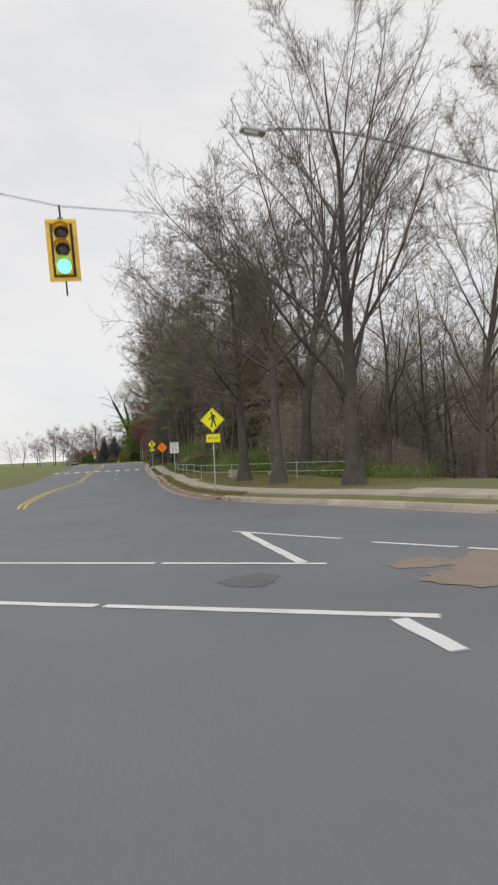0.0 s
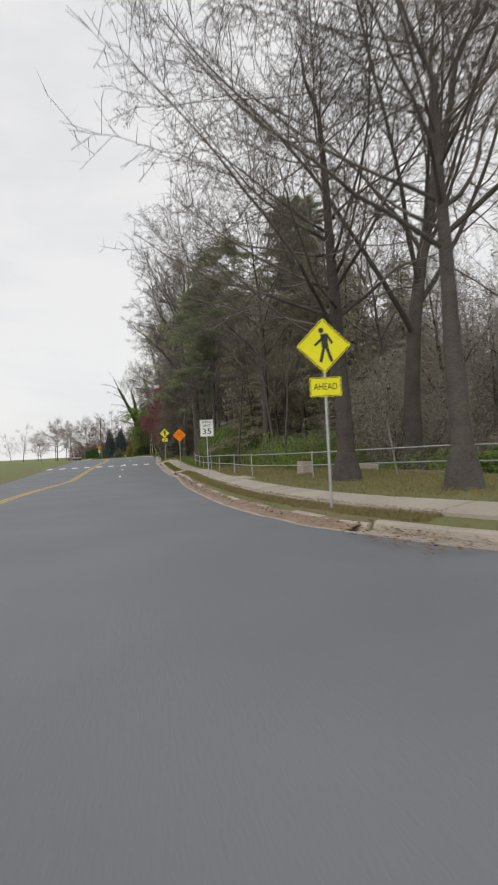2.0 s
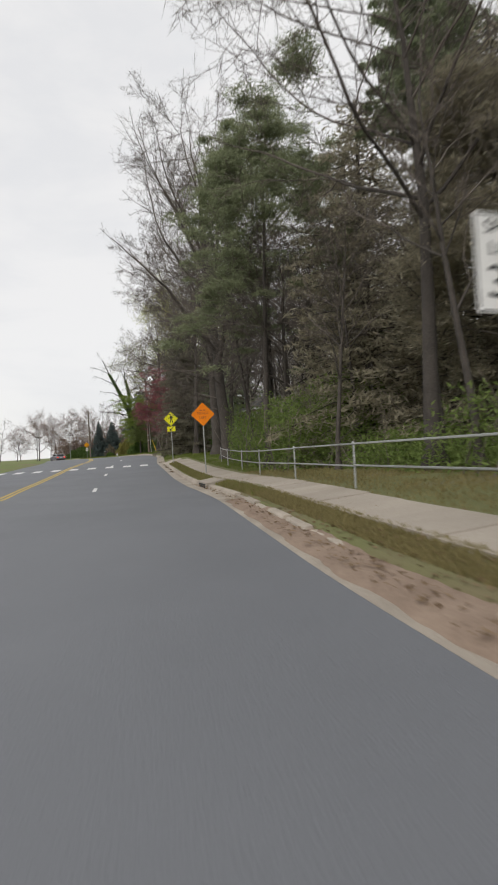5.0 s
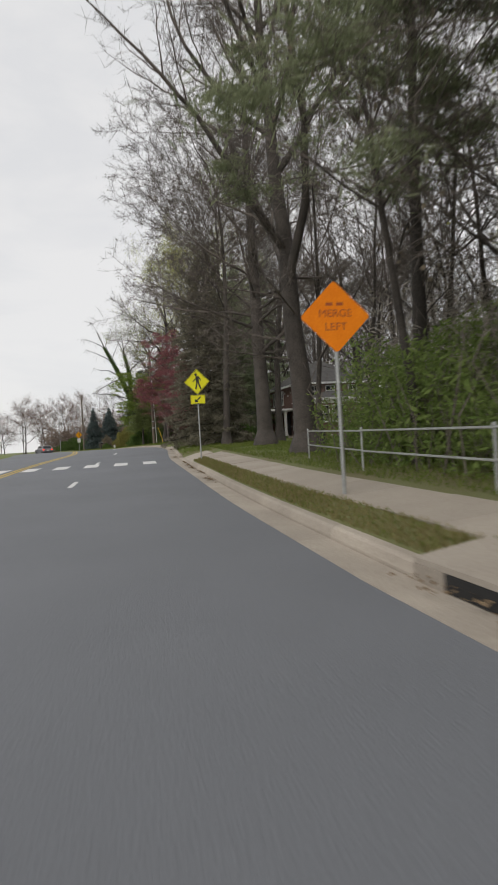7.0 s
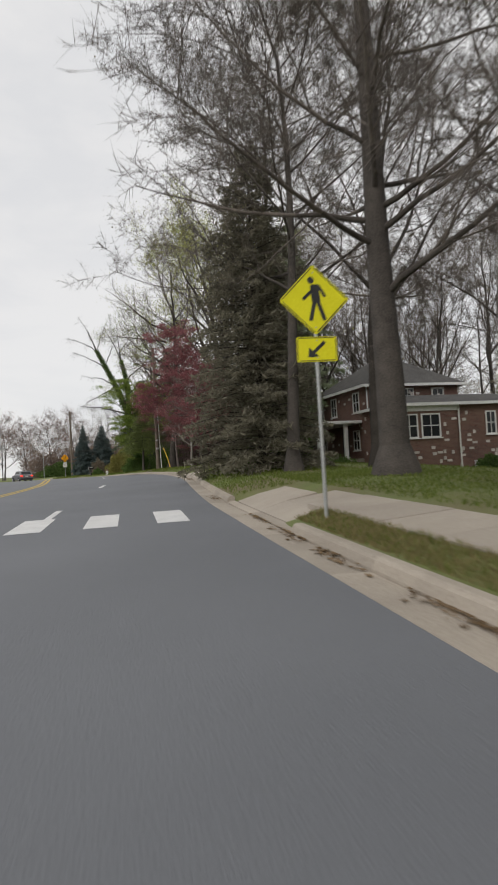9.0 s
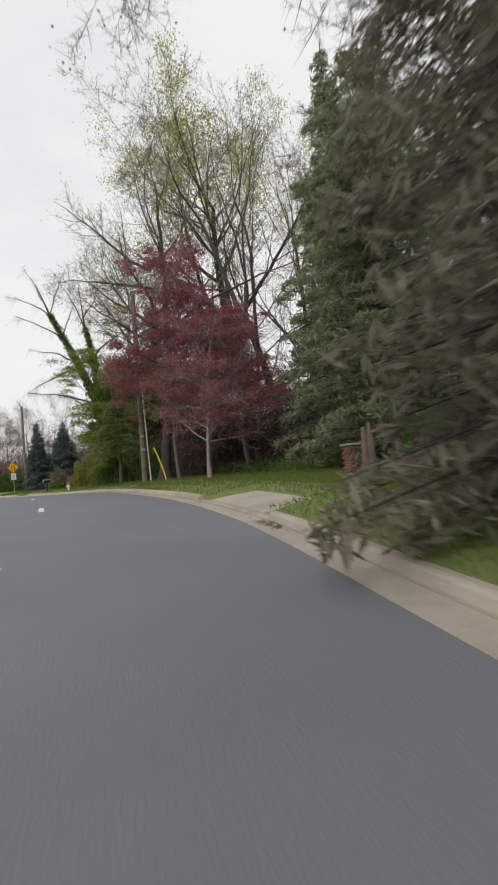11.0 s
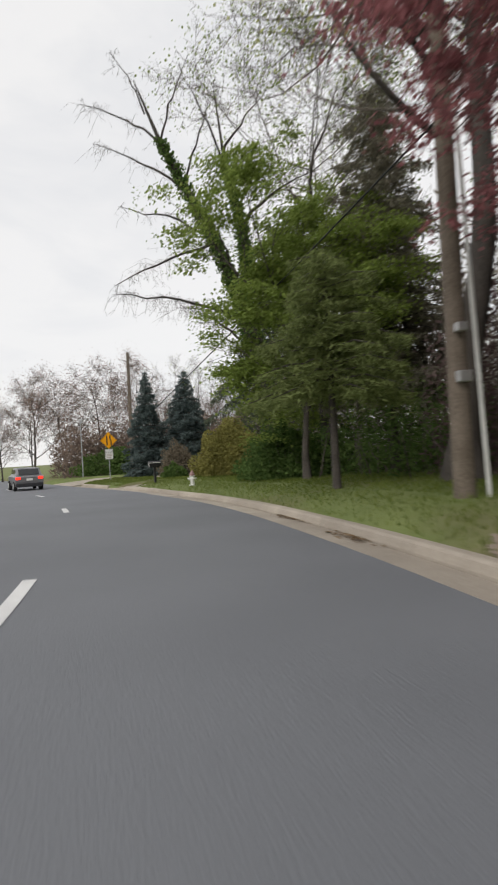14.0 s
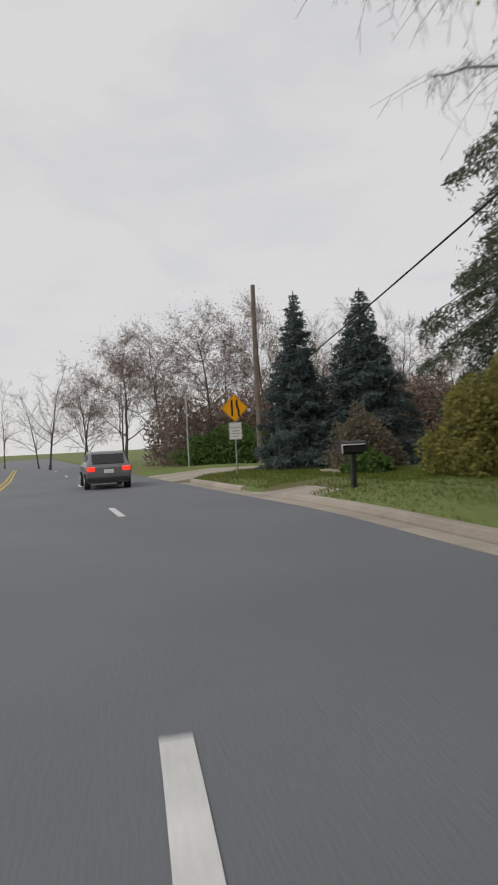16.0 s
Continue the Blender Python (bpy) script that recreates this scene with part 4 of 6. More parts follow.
def grow(habit, height, radius, seed, lean=(0, 0), limbs=None):
    """Segments of a leafless tree from its foot, and the ends of its twigs."""
    segs, ends = [], []

    def unit(x, y, z):
        k = 1.0 / max(1e-9, math.sqrt(x * x + y * y + z * z))
        return x * k, y * k, z * k

    q = random.Random(seed)
    gauss, uniform = q.gauss, q.uniform

    def shoot(p, d, length, r, lev):
        last = lev == habit.levels
        n = max(2, int(round(length / (1.1 if lev == 0 else 0.75 if lev == 1 else 0.55))))
        if lev >= 3:
            n = 1 if last else 2
        step = length / n
        kids = 0 if last else habit.count[lev] * (1.0 if lev == 0 else uniform(0.7, 1.2))
        bare = 0 if last else habit.bare[lev]
        spawn = sorted(uniform(bare, 0.98) for _ in range(int(round(kids))))
        k, turn = 0, uniform(0, 6.28)
        wob = habit.wander[min(lev, len(habit.wander) - 1)]
        lift = habit.rise_by[min(lev, len(habit.rise_by) - 1)]
        r_end = max(habit.min_r, r * (habit.tip if lev else 0.04))
        ra = r * (1.35 if lev == 0 else 1.0)
        for i in range(n):
            if lev == 0 and i > 0.7 * n:
                wob = 0.16
            d = unit(d[0] + gauss(0, wob), d[1] + gauss(0, wob), d[2] + gauss(0, wob) + lift)
            e = (p[0] + d[0] * step, p[1] + d[1] * step, p[2] + d[2] * step)
            f = (i + 1) / n
            rb = max(habit.min_r, r + (r_end - r) * f ** 0.85)
            back = 0.07 if lev == 0 and i else 0.03 if lev == 1 and i else 0.0
            segs.append(((p[0] - d[0] * back, p[1] - d[1] * back, p[2] - d[2] * back), e, ra, rb, habit.sides[min(lev, 4)]))
            while k < len(spawn) and spawn[k] <= f:
                g = min(1.0, max(0.0, spawn[k] * n - i))
                at = tuple(p[c] + (e[c] - p[c]) * g for c in range(3))
                turn += 2.4 + gauss(0, 0.4)
                if abs(d[2]) > 0.8:
                    e1 = unit(0.0, d[2], -d[1])
                else:
                    e1 = unit(d[1], -d[0], 0.0)
                e2 = (d[1] * e1[2] - d[2] * e1[1], d[2] * e1[0] - d[0] * e1[2], d[0] * e1[1] - d[1] * e1[0])
                a = radians(habit.angle[lev] + gauss(0, 9))
                ca, sc, ss = math.cos(a), math.sin(a) * math.cos(turn), math.sin(a) * math.sin(turn)
                nd = unit(*(d[c] * ca + e1[c] * sc + e2[c] * ss for c in range(3)))
                frac = (spawn[k] - bare) / max(0.05, 1 - bare)
                full = habit.ratio[lev] * length * (1.05 - 0.62 * frac) * uniform(0.75, 1.2)
                if lev > 0:
                    full = max(0.35, min(full, habit.cap))
                shoot(at, nd, full, max(habit.min_r, rb * habit.radius[min(lev, 3)]), lev + 1)
                k += 1
            p, ra = e, rb
        if lev >= habit.levels - 1:
            ends.append(p)

    shoot((0.0, 0.0, -0.3), unit(lean[0], lean[1], 1.0), height, radius, 0)
    for p, d, length, r in limbs or ():
        shoot(tuple(p), unit(*d), length, r, 1)
    return segs, np.array(ends)


def split_wood(segs, cut):
    return [s for s in segs if s[2] > cut], [s for s in segs if s[2] <= cut]


def tree(label, habit, height, radius, seed, at, lean=(0, 0), bark=None, leaf=None, leaf_size=0.12, per_end=3, spread=0.35, turn=0.0, category="tree", limbs=None, name="tree", group="", flare=True, keep=None, layered=None, hair=None, needle=False):
    """A tree: trunk with its limbs, a crown of twigs, and leaves where it has them."""
    segs, ends = grow(habit, height, radius, seed, lean, limbs)
    ob = empty(name, Matrix.Translation(at) @ Matrix.Rotation(turn, 4, "Z"), label, category, group)
    thick, thin = split_wood(segs, max(0.035, radius * 0.16))
    if flare:
        d = Vector((lean[0], lean[1], 1.0))
        thick = [((0.0, 0.0, -0.3), tuple(d * 0.25), radius * 1.75, radius * 1.42, 10), (tuple(d * 0.25), tuple(d * 0.9), radius * 1.42, radius * 0.88, 10)] + thick
    mesh_part("trunk", tubes("trunk", thick), bark or BARK, ob)
    mesh_part("crown", tubes("crown", thin), TWIG if bark is not PALE_BARK else PALE_BARK, ob, "fine bare twigs")
    hair = habit.hair if hair is None else hair
    if hair:
        mesh_part("spray", twiglets([q for q in segs if q[2] < 0.03], np.random.default_rng(seed + 5), int(hair * 1.35), 0.5), TWIG, ob, "hair-thin twig ends")
    if leaf is not None:
        rng = np.random.default_rng(seed + 77)
        if layered:
            pts = pads(ends, rng, *layered)
        else:
            pts = np.repeat(ends, per_end, axis=0)
            pts = pts + rng.normal(0, spread, pts.shape)
        if keep is not None:
            pts = pts[keep(pts)]
        mesh_part("foliage", leaves("foliage", pts, leaf_size, rng, flat=0.45 if layered else 0.0, long=2.4 if needle else 1.0, wide=0.15 if needle else 0.5), leaf, ob, "scattered small leaves and buds")
    return ob


def conifer(label, height, reach, seed, at, mat=None, low=0.08, sprays=9000, size=0.3, radius=0.2, droop=0.5, name="conifer", ragged=0.25, rings=26, power=0.85, group=""):
    """A needle tree: a straight stem, whorls of drooping boughs, and hanging sprays."""
    rng = np.random.default_rng(seed)
    segs = [(np.array([0, 0, -0.3]), np.array([0, 0, height * 0.5]), radius * 1.2, radius * 0.7, 10), (np.array([0, 0, height * 0.5]), np.array([0, 0, height]), radius * 0.7, 0.02, 7)]
    boughs, pts, weights = [], [], []
    for i in range(rings):
        f = low + (1 - low) * (i + rng.uniform(-0.3, 0.3)) / rings
        f = min(max(f, low), 0.985)
        n = 7 if f < 0.7 else 5
        for j in range(n):
            a = 2 * math.pi * (j + rng.uniform(0, 0.8)) / n + i
            r = reach * (1 - f) ** power * rng.uniform(1 - ragged, 1 + ragged * 0.6) + 0.12
            p0 = np.array([0, 0, f * height])
            out = np.array([math.cos(a), math.sin(a), 0])
            mid = p0 + out * r * 0.55 + np.array([0, 0, -droop * r * 0.12 + 0.06 * r])
            tip = p0 + out * r + np.array([0, 0, -droop * r * 0.38 + 0.1 * r * f])
            segs += [(p0, mid, 0.035 * (1.2 - f) + 0.008, 0.02, 3), (mid, tip, 0.02, 0.006, 3)]
            boughs.append((p0, mid, tip, r))
            weights.append(r)
    w = np.array(weights) ** 1.3
    pick = rng.choice(len(boughs), sprays, p=w / w.sum())
    t = rng.beta(1.6, 1.0, sprays)
    P0, M, T = (np.array([b[k] for b in boughs])[pick] for k in range(3))
    R = np.array([b[3] for b in boughs])[pick]
    t2 = t[:, None]
    pts = (1 - t2) ** 2 * P0 + 2 * t2 * (1 - t2) * M + t2 ** 2 * T
    d = T - P0
    d[:, 2] = 0
    d /= np.maximum(np.linalg.norm(d, axis=1, keepdims=True), 1e-6)
    s = np.stack([-d[:, 1], d[:, 0], np.zeros(len(d))], 1)
    width = R * 0.2 * (1.15 - t) + 0.05
    pts = pts + s * (rng.normal(0, 1, sprays) * width)[:, None] + np.array([0, 0, -1]) * (rng.gamma(1.5, 0.09, sprays) * (0.4 + droop))[:, None]
    ob = empty(name, Matrix.Translation(at), label, "conifer tree", group)
    mesh_part("trunk", tubes("trunk", segs), BARK, ob)
    mesh_part("needles", leaves("needles", pts, size, rng, long=2.3, flat=0.3, droop=droop * 0.5, wide=0.24), mat or NEEDLE, ob, "dense dark needle sprays")
    return ob


def shrub(label, at, rx, ry, h, seed, mat, count, size, name="shrub", stems=40, stem_mat=None, dome=True, group=""):
    """A shrub: many arching stems and a rounded, uneven mass of leaves."""
    rng = np.random.default_rng(seed)
    segs, tips = [], []
    for i in range(stems):
        a, q = rng.uniform(0, 6.28), math.sqrt(rng.uniform(0.02, 1))
        top = np.array([rx * q * math.cos(a) * 0.95, ry * q * math.sin(a) * 0.95, h * math.sqrt(max(0.05, 1 - q * q * 0.8)) * rng.uniform(0.75, 1.0)])
        foot = np.array([top[0] * 0.3, top[1] * 0.3, -0.1])
        mid = (foot + top) / 2 + np.array([-top[0] * 0.08, -top[1] * 0.08, h * 0.12])
        segs += [(foot, mid, 0.018, 0.012, 3), (mid, top, 0.012, 0.005, 3)]
    n = count
    d = rng.normal(size=(n, 3))
    d[:, 2] = np.abs(d[:, 2])
    d /= np.linalg.norm(d, axis=1, keepdims=True)
    lump = 1 + 0.13 * np.sin(d[:, 0] * 5 + seed) * np.sin(d[:, 1] * 6 + seed) + 0.09 * np.sin(d[:, 2] * 9 + d[:, 0] * 7)
    r = rng.uniform(0.25, 1.0, n) ** 0.45 * lump
    pts = d * r[:, None] * np.array([rx, ry, h * 0.96]) + np.array([0, 0, h * 0.03])
    ob = empty(name, Matrix.Translation(at), label, "shrub", group)
    mesh_part("stems", tubes("stems", segs), stem_mat or TWIG, ob)
    mesh_part("foliage", leaves("foliage", pts, size, rng), mat, ob, "small dense leaves")
    return ob


def copies(ob, spots, seed, low=0.8, high=1.25):
    """More trees of one kind: each at its own place, size and turn."""
    r = random.Random(seed)
    for x, y in spots:
        s = r.uniform(low, high)
        c = copy_thing(ob, Matrix.Translation(on_land(x, y, 0.1)) @ Matrix.Rotation(r.uniform(0, 6.28), 4, "Z"))
        c.scale = (s * r.uniform(0.9, 1.1), s * r.uniform(0.9, 1.1), s)


BROOM = Habit((32, 10, 7, 4), (0.5, 0.5, 0.42, 0.5), (56, 46, 46, 42), (0.02, 0.035, 0.05, 0.05), (0.022, 0.09, 0.15, 0.2), (0.3, 0.1, 0.1, 0.1), levels=3, hair=26000, radius=(0.4, 0.5, 0.5, 0.6))
PLUM = Habit((26, 8, 6), (0.42, 0.5, 0.5), (62, 48, 45), (0.01, 0.03, 0.04), (0.05, 0.13, 0.18), (0.24, 0.1, 0.1), levels=3, sides=(7, 5, 3, 3, 3), min_r=0.008)
CROWNED = Habit((22, 10, 8, 4), (0.6, 0.48, 0.42, 0.5), (54, 48, 48, 42), (0.015, 0.04, 0.05, 0.05), (0.03, 0.08, 0.15, 0.2), (0.42, 0.14, 0.1, 0.1), radius=(0.48, 0.52, 0.5, 0.6), levels=3, hair=8000, cap=4.2)
OPEN = Habit((14, 9, 8, 4), (0.5, 0.48, 0.42, 0.5), (42, 44, 46, 42), (0.015, 0.04, 0.04, 0.05), (0.05, 0.13, 0.17, 0.2), (0.3, 0.14, 0.1, 0.1), radius=(0.6, 0.55, 0.5, 0.6), levels=3, hair=5500, cap=4.2)
WOODS = "leafless trees of the roadside wood"
# beside the junction and the first sidewalk
tree("large bare spreading tree with grey-brown bark beside the sidewalk", SPREADING, 14.5, 0.3, 3, on_land(8.2, 30.2), (0.0, 0.0), group=WOODS,
     limbs=[((0, 0, 4.0 + 0.55 * i), (math.cos(a), math.sin(a), 0.24), 5.6 + 0.5 * (i % 3), 0.055) for i, a in enumerate((3.3, 2.6, 4.0, 3.0, 4.6, 2.1, 3.5, 1.5))])
tree("tall bare tree with a thick dark trunk behind the corner sidewalk", UPRIGHT, 15.5, 0.32, 9, on_land(9.5, 19.4), (0.02, 0.0), group=WOODS)
tree("bare tree with level branches behind the yellow sign", CROWNED, 12.5, 0.28, 12, on_land(8.3, 24.6), (0.0, 0.0), group=WOODS)
tree("very tall bare tree with upright forking limbs behind the fence", UPRIGHT, 26.0, 0.42, 8, on_land(14.3, 36.8), (0.0, 0.0), group=WOODS)
tree("tall bare tree with sparse olive buds at the wood's edge", UPRIGHT, 21.0, 0.3, 15, on_land(22.5, 29.5), leaf=BUDS, leaf_size=0.06, per_end=4, spread=0.3, hair=20000, group=WOODS)
tree("bare tree with dense fine twigs among the wood", CROWNED, 16.5, 0.27, 21, on_land(11.6, 50.0), group=WOODS)
tree("bare tree with brown buds behind the pipe fence", SPREADING, 12.0, 0.24, 34, on_land(13.2, 66.0), leaf=BROWN_LEAF, leaf_size=0.08, per_end=1, spread=0.2, group=WOODS)
# by the crossing and the brick house
tree("huge bare tree with a thick straight trunk before the house", TALL, 27.0, 0.46, 40, on_land(13.5, 86.6), group=WOODS)
tree("huge bare tree with a flared trunk beside the crossing", FORKED, 24.0, 0.46, 47, on_land(12.1, 76.4), group=WOODS,
     limbs=[((0, 0, 3.4 + 0.8 * i), (math.cos(a), math.sin(a), 0.2), 4.2 + 0.5 * (i % 3), 0.05) for i, a in enumerate((3.4, 2.4, 4.2, 2.9, 0.6, 3.8))])
tree("slim bare tree on the lawn before the brick house", UPRIGHT, 19.0, 0.17, 51, on_land(15.6, 83.6), group=WOODS)
tree("bare tree with dense twigs close behind a thick trunk", BROOM, 22.0, 0.26, 55, on_land(12.7, 92.8), group=WOODS)
tree("bare tree with brown buds overhanging the road's edge", BROOM, 21.0, 0.24, 57, on_land(13.6, 99.2), leaf=BROWN_LEAF, leaf_size=0.08, per_end=1, spread=0.25, group=WOODS)

porch_tree = tree("bare tree with a dark trunk beside the house porch", FORKED, 20.0, 0.27, 53, on_land(16.6, 93.6), group=WOODS)

# the deeper wood: lighter trees, copied with their own size and turn
thin_tree = tree("slender bare tree deeper in the wood", LIGHT, 16.0, 0.17, 61, on_land(17.5, 44.0), group=WOODS)
twin_tree = tree("slender bare tree with brown buds deeper in the wood", LIGHT, 14.5, 0.15, 67, on_land(20.5, 51.0), leaf=BROWN_LEAF, leaf_size=0.12, per_end=1, spread=0.25, group=WOODS)
bud_tree = tree("tall thin tree with pale olive buds", LIGHT, 19.0, 0.18, 71, on_land(24.0, 60.0), leaf=BUDS, leaf_size=0.12, per_end=1, spread=0.25, group=WOODS)


def scatter(n, x0, x1, y0, y1, seed, gap=2.6):
    """Uneven spots over a stretch of land, kept apart and off the house."""
    q, out = random.Random(seed), []
    for _ in range(n * 40):
        y = q.uniform(y0, y1)
        x = float(main_edge(y)) + q.uniform(x0, x1)
        if 15 < x < 36 and 99 < y < 121:
            continue
        if all(math.hypot(x - a, y - b) > gap for a, b in out):
            out.append((x, y))
        if len(out) == n:
            break
    return out


spots = scatter(42, 9.0, 38, 26, 96, 3)
copies(bud_tree, [(27, 47), (31.5, 50), (36, 44), (33, 56), (39, 50), (29, 53), (43, 42), (24.5, 49)], 44, 0.75, 0.95)
copies(bud_tree, [(26, 33.5), (29.5, 37), (31.5, 33), (28, 41), (34, 37)], 47, 0.75, 0.95)
copies(thin_tree, spots[0::3], 4)
copies(twin_tree, spots[1::3], 5)
copies(bud_tree, spots[2::3], 6, 0.75, 1.1)
copies(thin_tree, [(18.5, 84), (20.5, 87.5), (22, 82), (24, 90), (25.5, 85), (19.0, 78.5), (17.2, 75)], 46, 0.85, 1.1)
copies(thin_tree, scatter(9, 4.6, 7.6, 44, 72, 12, 2.6), 7, 0.55, 0.85)
dull_cedar = conifer("dense olive-brown cedar among the leafless trees", 13.0, 3.4, 131, on_land(16.2, 47.0), CEDAR, 0.04, 26000, 0.12, 0.2, 0.35, rings=52, ragged=0.5, power=0.5)
copies(dull_cedar, [(14.2, 58.5), (17.0, 53.5), (20.4, 63.5), (20.0, 71.0), (22.0, 50.5)], 15, 0.7, 1.2)
# wood beyond the house and behind the lawn
copies(bud_tree, scatter(11, 11, 36, 122, 152, 8, 3.2), 8, 0.9, 1.3)
copies(thin_tree, scatter(8, 14, 40, 96, 150, 18, 3.2), 9, 0.9, 1.35)
copies(thin_tree, [(26, 124), (30.5, 122.5), (33.5, 126), (37.5, 123), (28.5, 130), (39.5, 117), (38.5, 109), (42, 113), (35, 130)], 19, 0.9, 1.2)
copies(porch_tree, [(30.5, 120.5), (35.5, 118.5), (39, 123), (27, 122.5), (43, 118), (33, 125), (37, 112.5)], 50, 0.8, 1.05)
copies(dull_cedar, [(36.5, 110.5), (40.5, 106.5)], 51, 0.55, 0.7)
# far trees on the other side of the road and at its end
copies(twin_tree, [(x, y) for x, y in scatter(11, -48, -26, 10, 210, 31, 6)], 10, 0.6, 0.85)
copies(bud_tree, [(x, y) for x, y in scatter(5, -60, -30, 60, 230, 33, 6)], 11, 0.5, 0.7)
far_spots = [(-14, 186), (-9, 181), (-4, 189), (0, 178), (5, 185), (10, 180), (15, 188), (20, 178), (-22, 195), (-30, 204), (26, 185), (32, 176), (3, 195), (-40, 220), (-7, 196), (8, 192), (13, 176), (24, 170), (-18, 188)]
copies(twin_tree, far_spots[0::2], 13, 0.58, 0.78)
copies(bud_tree, [(4.5, 173), (8.5, 171), (12, 174), (16.5, 171), (7, 178), (10.5, 181), (14, 178), (19, 174)], 43, 0.44, 0.54)
copies(bud_tree, far_spots[1::2], 14, 0.5, 0.68)
russet_tree = tree("rounded tree with dense russet buds at the road's end", LEAFY, 9.5, 0.15, 75, on_land(-0.5, 171.5), bark=BARK, leaf=RUSSET_BUD, leaf_size=0.075, per_end=8, spread=0.4, flare=False, hair=4000)
copies(russet_tree, [(-4.5, 175), (3.2, 174), (-8.5, 180), (7.0, 178), (-13, 184), (12, 176), (17, 181)], 48, 0.75, 1.1)
copies(bud_tree, [(9, 186), (14, 184), (20, 187), (6, 190), (25, 180)], 49, 0.55, 0.7)


def thicket(name, label, boxes, mat, count, size, seed, stems, category="thicket", twiggy=False):
    """Uncountable winter brush: leaf-like scraps and thin stems in heaps along the wood."""
    rng = np.random.default_rng(seed)
    pts, segs = [], []
    total = sum(b[6] for b in boxes)
    for u0, u1, y0, y1, h0, h1, share in boxes:
        n = int(count * share / total)
        y = rng.uniform(y0, y1, n)
        u = u0 + (u1 - u0) * rng.uniform(0, 1, n) ** 0.8
        x = main_edge(y) + u
        top = h0 + (h1 - h0) * (0.5 + 0.28 * np.sin(y * 0.55 + u * 0.3 + seed) + 0.22 * np.sin(y * 1.31 - u * 0.7))
        z = top * rng.beta(1.1, 1.25, n)
        pts.append(np.stack([x, y, land(x, y) + z], 1))
        m = int(stems * share / total)
        y = rng.uniform(y0, y1, m)
        u = rng.uniform(u0, u1, m)
        x = main_edge(y) + u
        z = land(x, y)
        hh = np.minimum(rng.uniform(h0, h1, m) * 1.1, rng.uniform(2.0, 4.5, m))
        for i in range(m):
            a = np.array([x[i], y[i], z[i] - 0.1])
            c = a + np.array([rng.normal(0, 0.16) * hh[i], rng.normal(0, 0.16) * hh[i], hh[i] * 0.55])
            d = c + np.array([rng.normal(0, 0.2) * hh[i], rng.normal(0, 0.2) * hh[i], hh[i] * 0.5])
            rr = rng.uniform(0.008, 0.026)
            segs += [(a, c, rr, rr * 0.7, 3), (c, d, rr * 0.7, 0.005, 3)]
    ob = tagged(new(name), label, category, kind="stuff")
    mesh_part("scraps", leaves("scraps", np.concatenate(pts), size, rng, long=3.2 if twiggy else 2.0, wide=0.16 if twiggy else 0.3, droop=-0.3 if twiggy else 0.0), mat, ob)
    if segs:
        mesh_part("stems", tubes("stems", segs), TWIG, ob)
    return ob


thicket("brush", "dense grey-brown leafless brush behind the corner trees", [(8.5, 14, 38, 48, 3, 9, 2), (12, 18, 42, 54, 7, 12, 3), (16, 26, 46.5, 56, 9, 17, 4), (24, 44, 45, 58, 9, 16, 3), (32, 50, 30, 45, 7, 14, 1.5), (21.5, 31, 31, 40, 5, 12, 3)], THICKET, 150000, 0.115, 5, 1200, twiggy=True)
thicket("brush", "dense grey-brown leafless brush under the trees", [(9, 15, 46, 70, 3, 8.5, 4), (5, 9, 63, 72, 2, 5.5, 1.2), (14, 24, 52, 74, 5, 11, 6), (12, 20, 76, 86, 4, 10, 2), (7.5, 14, 71.5, 77, 3, 7.5, 2)], THICKET, 120000, 0.115, 35, 1200, twiggy=True)
thicket("brush", "tall grey-brown leafless saplings deep in the wood", [(24, 34, 40, 84, 7, 13.5, 5), (30, 50, 56, 70, 7, 15, 3), (30, 48, 80, 104, 5, 12, 2), (14, 44, 123, 130, 5, 11, 3)], THICKET, 60000, 0.22, 25, 900, twiggy=True)
thicket("brush", "fresh green undergrowth behind the pipe fence", [(3.4, 9, 57, 70, 1.4, 3.9, 6), (4.2, 9.5, 67, 75, 1.4, 3.8, 3.2), (4.6, 9, 40, 57, 0.6, 2.2, 2.4), (8, 15, 28, 44, 0.2, 1.2, 1.2)], FRESH_LEAF, 100000, 0.08, 6, 500)
thicket("brush", "brown leafless brush beyond the lawn", [(8, 26, 127, 150, 4, 10, 7)], THICKET, 40000, 0.17, 7, 1200)
thicket("brush", "dark green undergrowth behind the leaning tree", [(4.4, 12, 131, 137, 0.8, 3.6, 1), (5.5, 12, 137, 143, 0.8, 3.2, 1)], DEEP_LEAF, 20000, 0.1, 27, 120)
thicket("brush", "purple-brown brush behind the plum trees", [(5.5, 17, 127, 132, 2.4, 7.5, 1), (9, 17, 120, 127, 0.8, 3.6, 0.5)], PURPLE_BRUSH, 80000, 0.1, 17, 260)
thicket("brush", "green low undergrowth below the plum trees", [(5.5, 12, 112, 124, 0.25, 0.8, 1), (6.2, 11, 104.5, 112, 0.2, 0.7, 0.5)], DEEP_LEAF, 9000, 0.11, 8, 60)
thicket("brush", "russet brush at the road's far end", [(8, 26, 167, 174, 2.6, 5.2, 2), (1.8, 20, 167.5, 174, 2.8, 5.4, 4)], HEDGE_RED, 44000, 0.18, 9, 500)
thicket("brush", "grey far brush across the road", [(-44, -28, 20, 230, 1.5, 5.0, 1)], THICKET, 16000, 0.4, 10, 200)

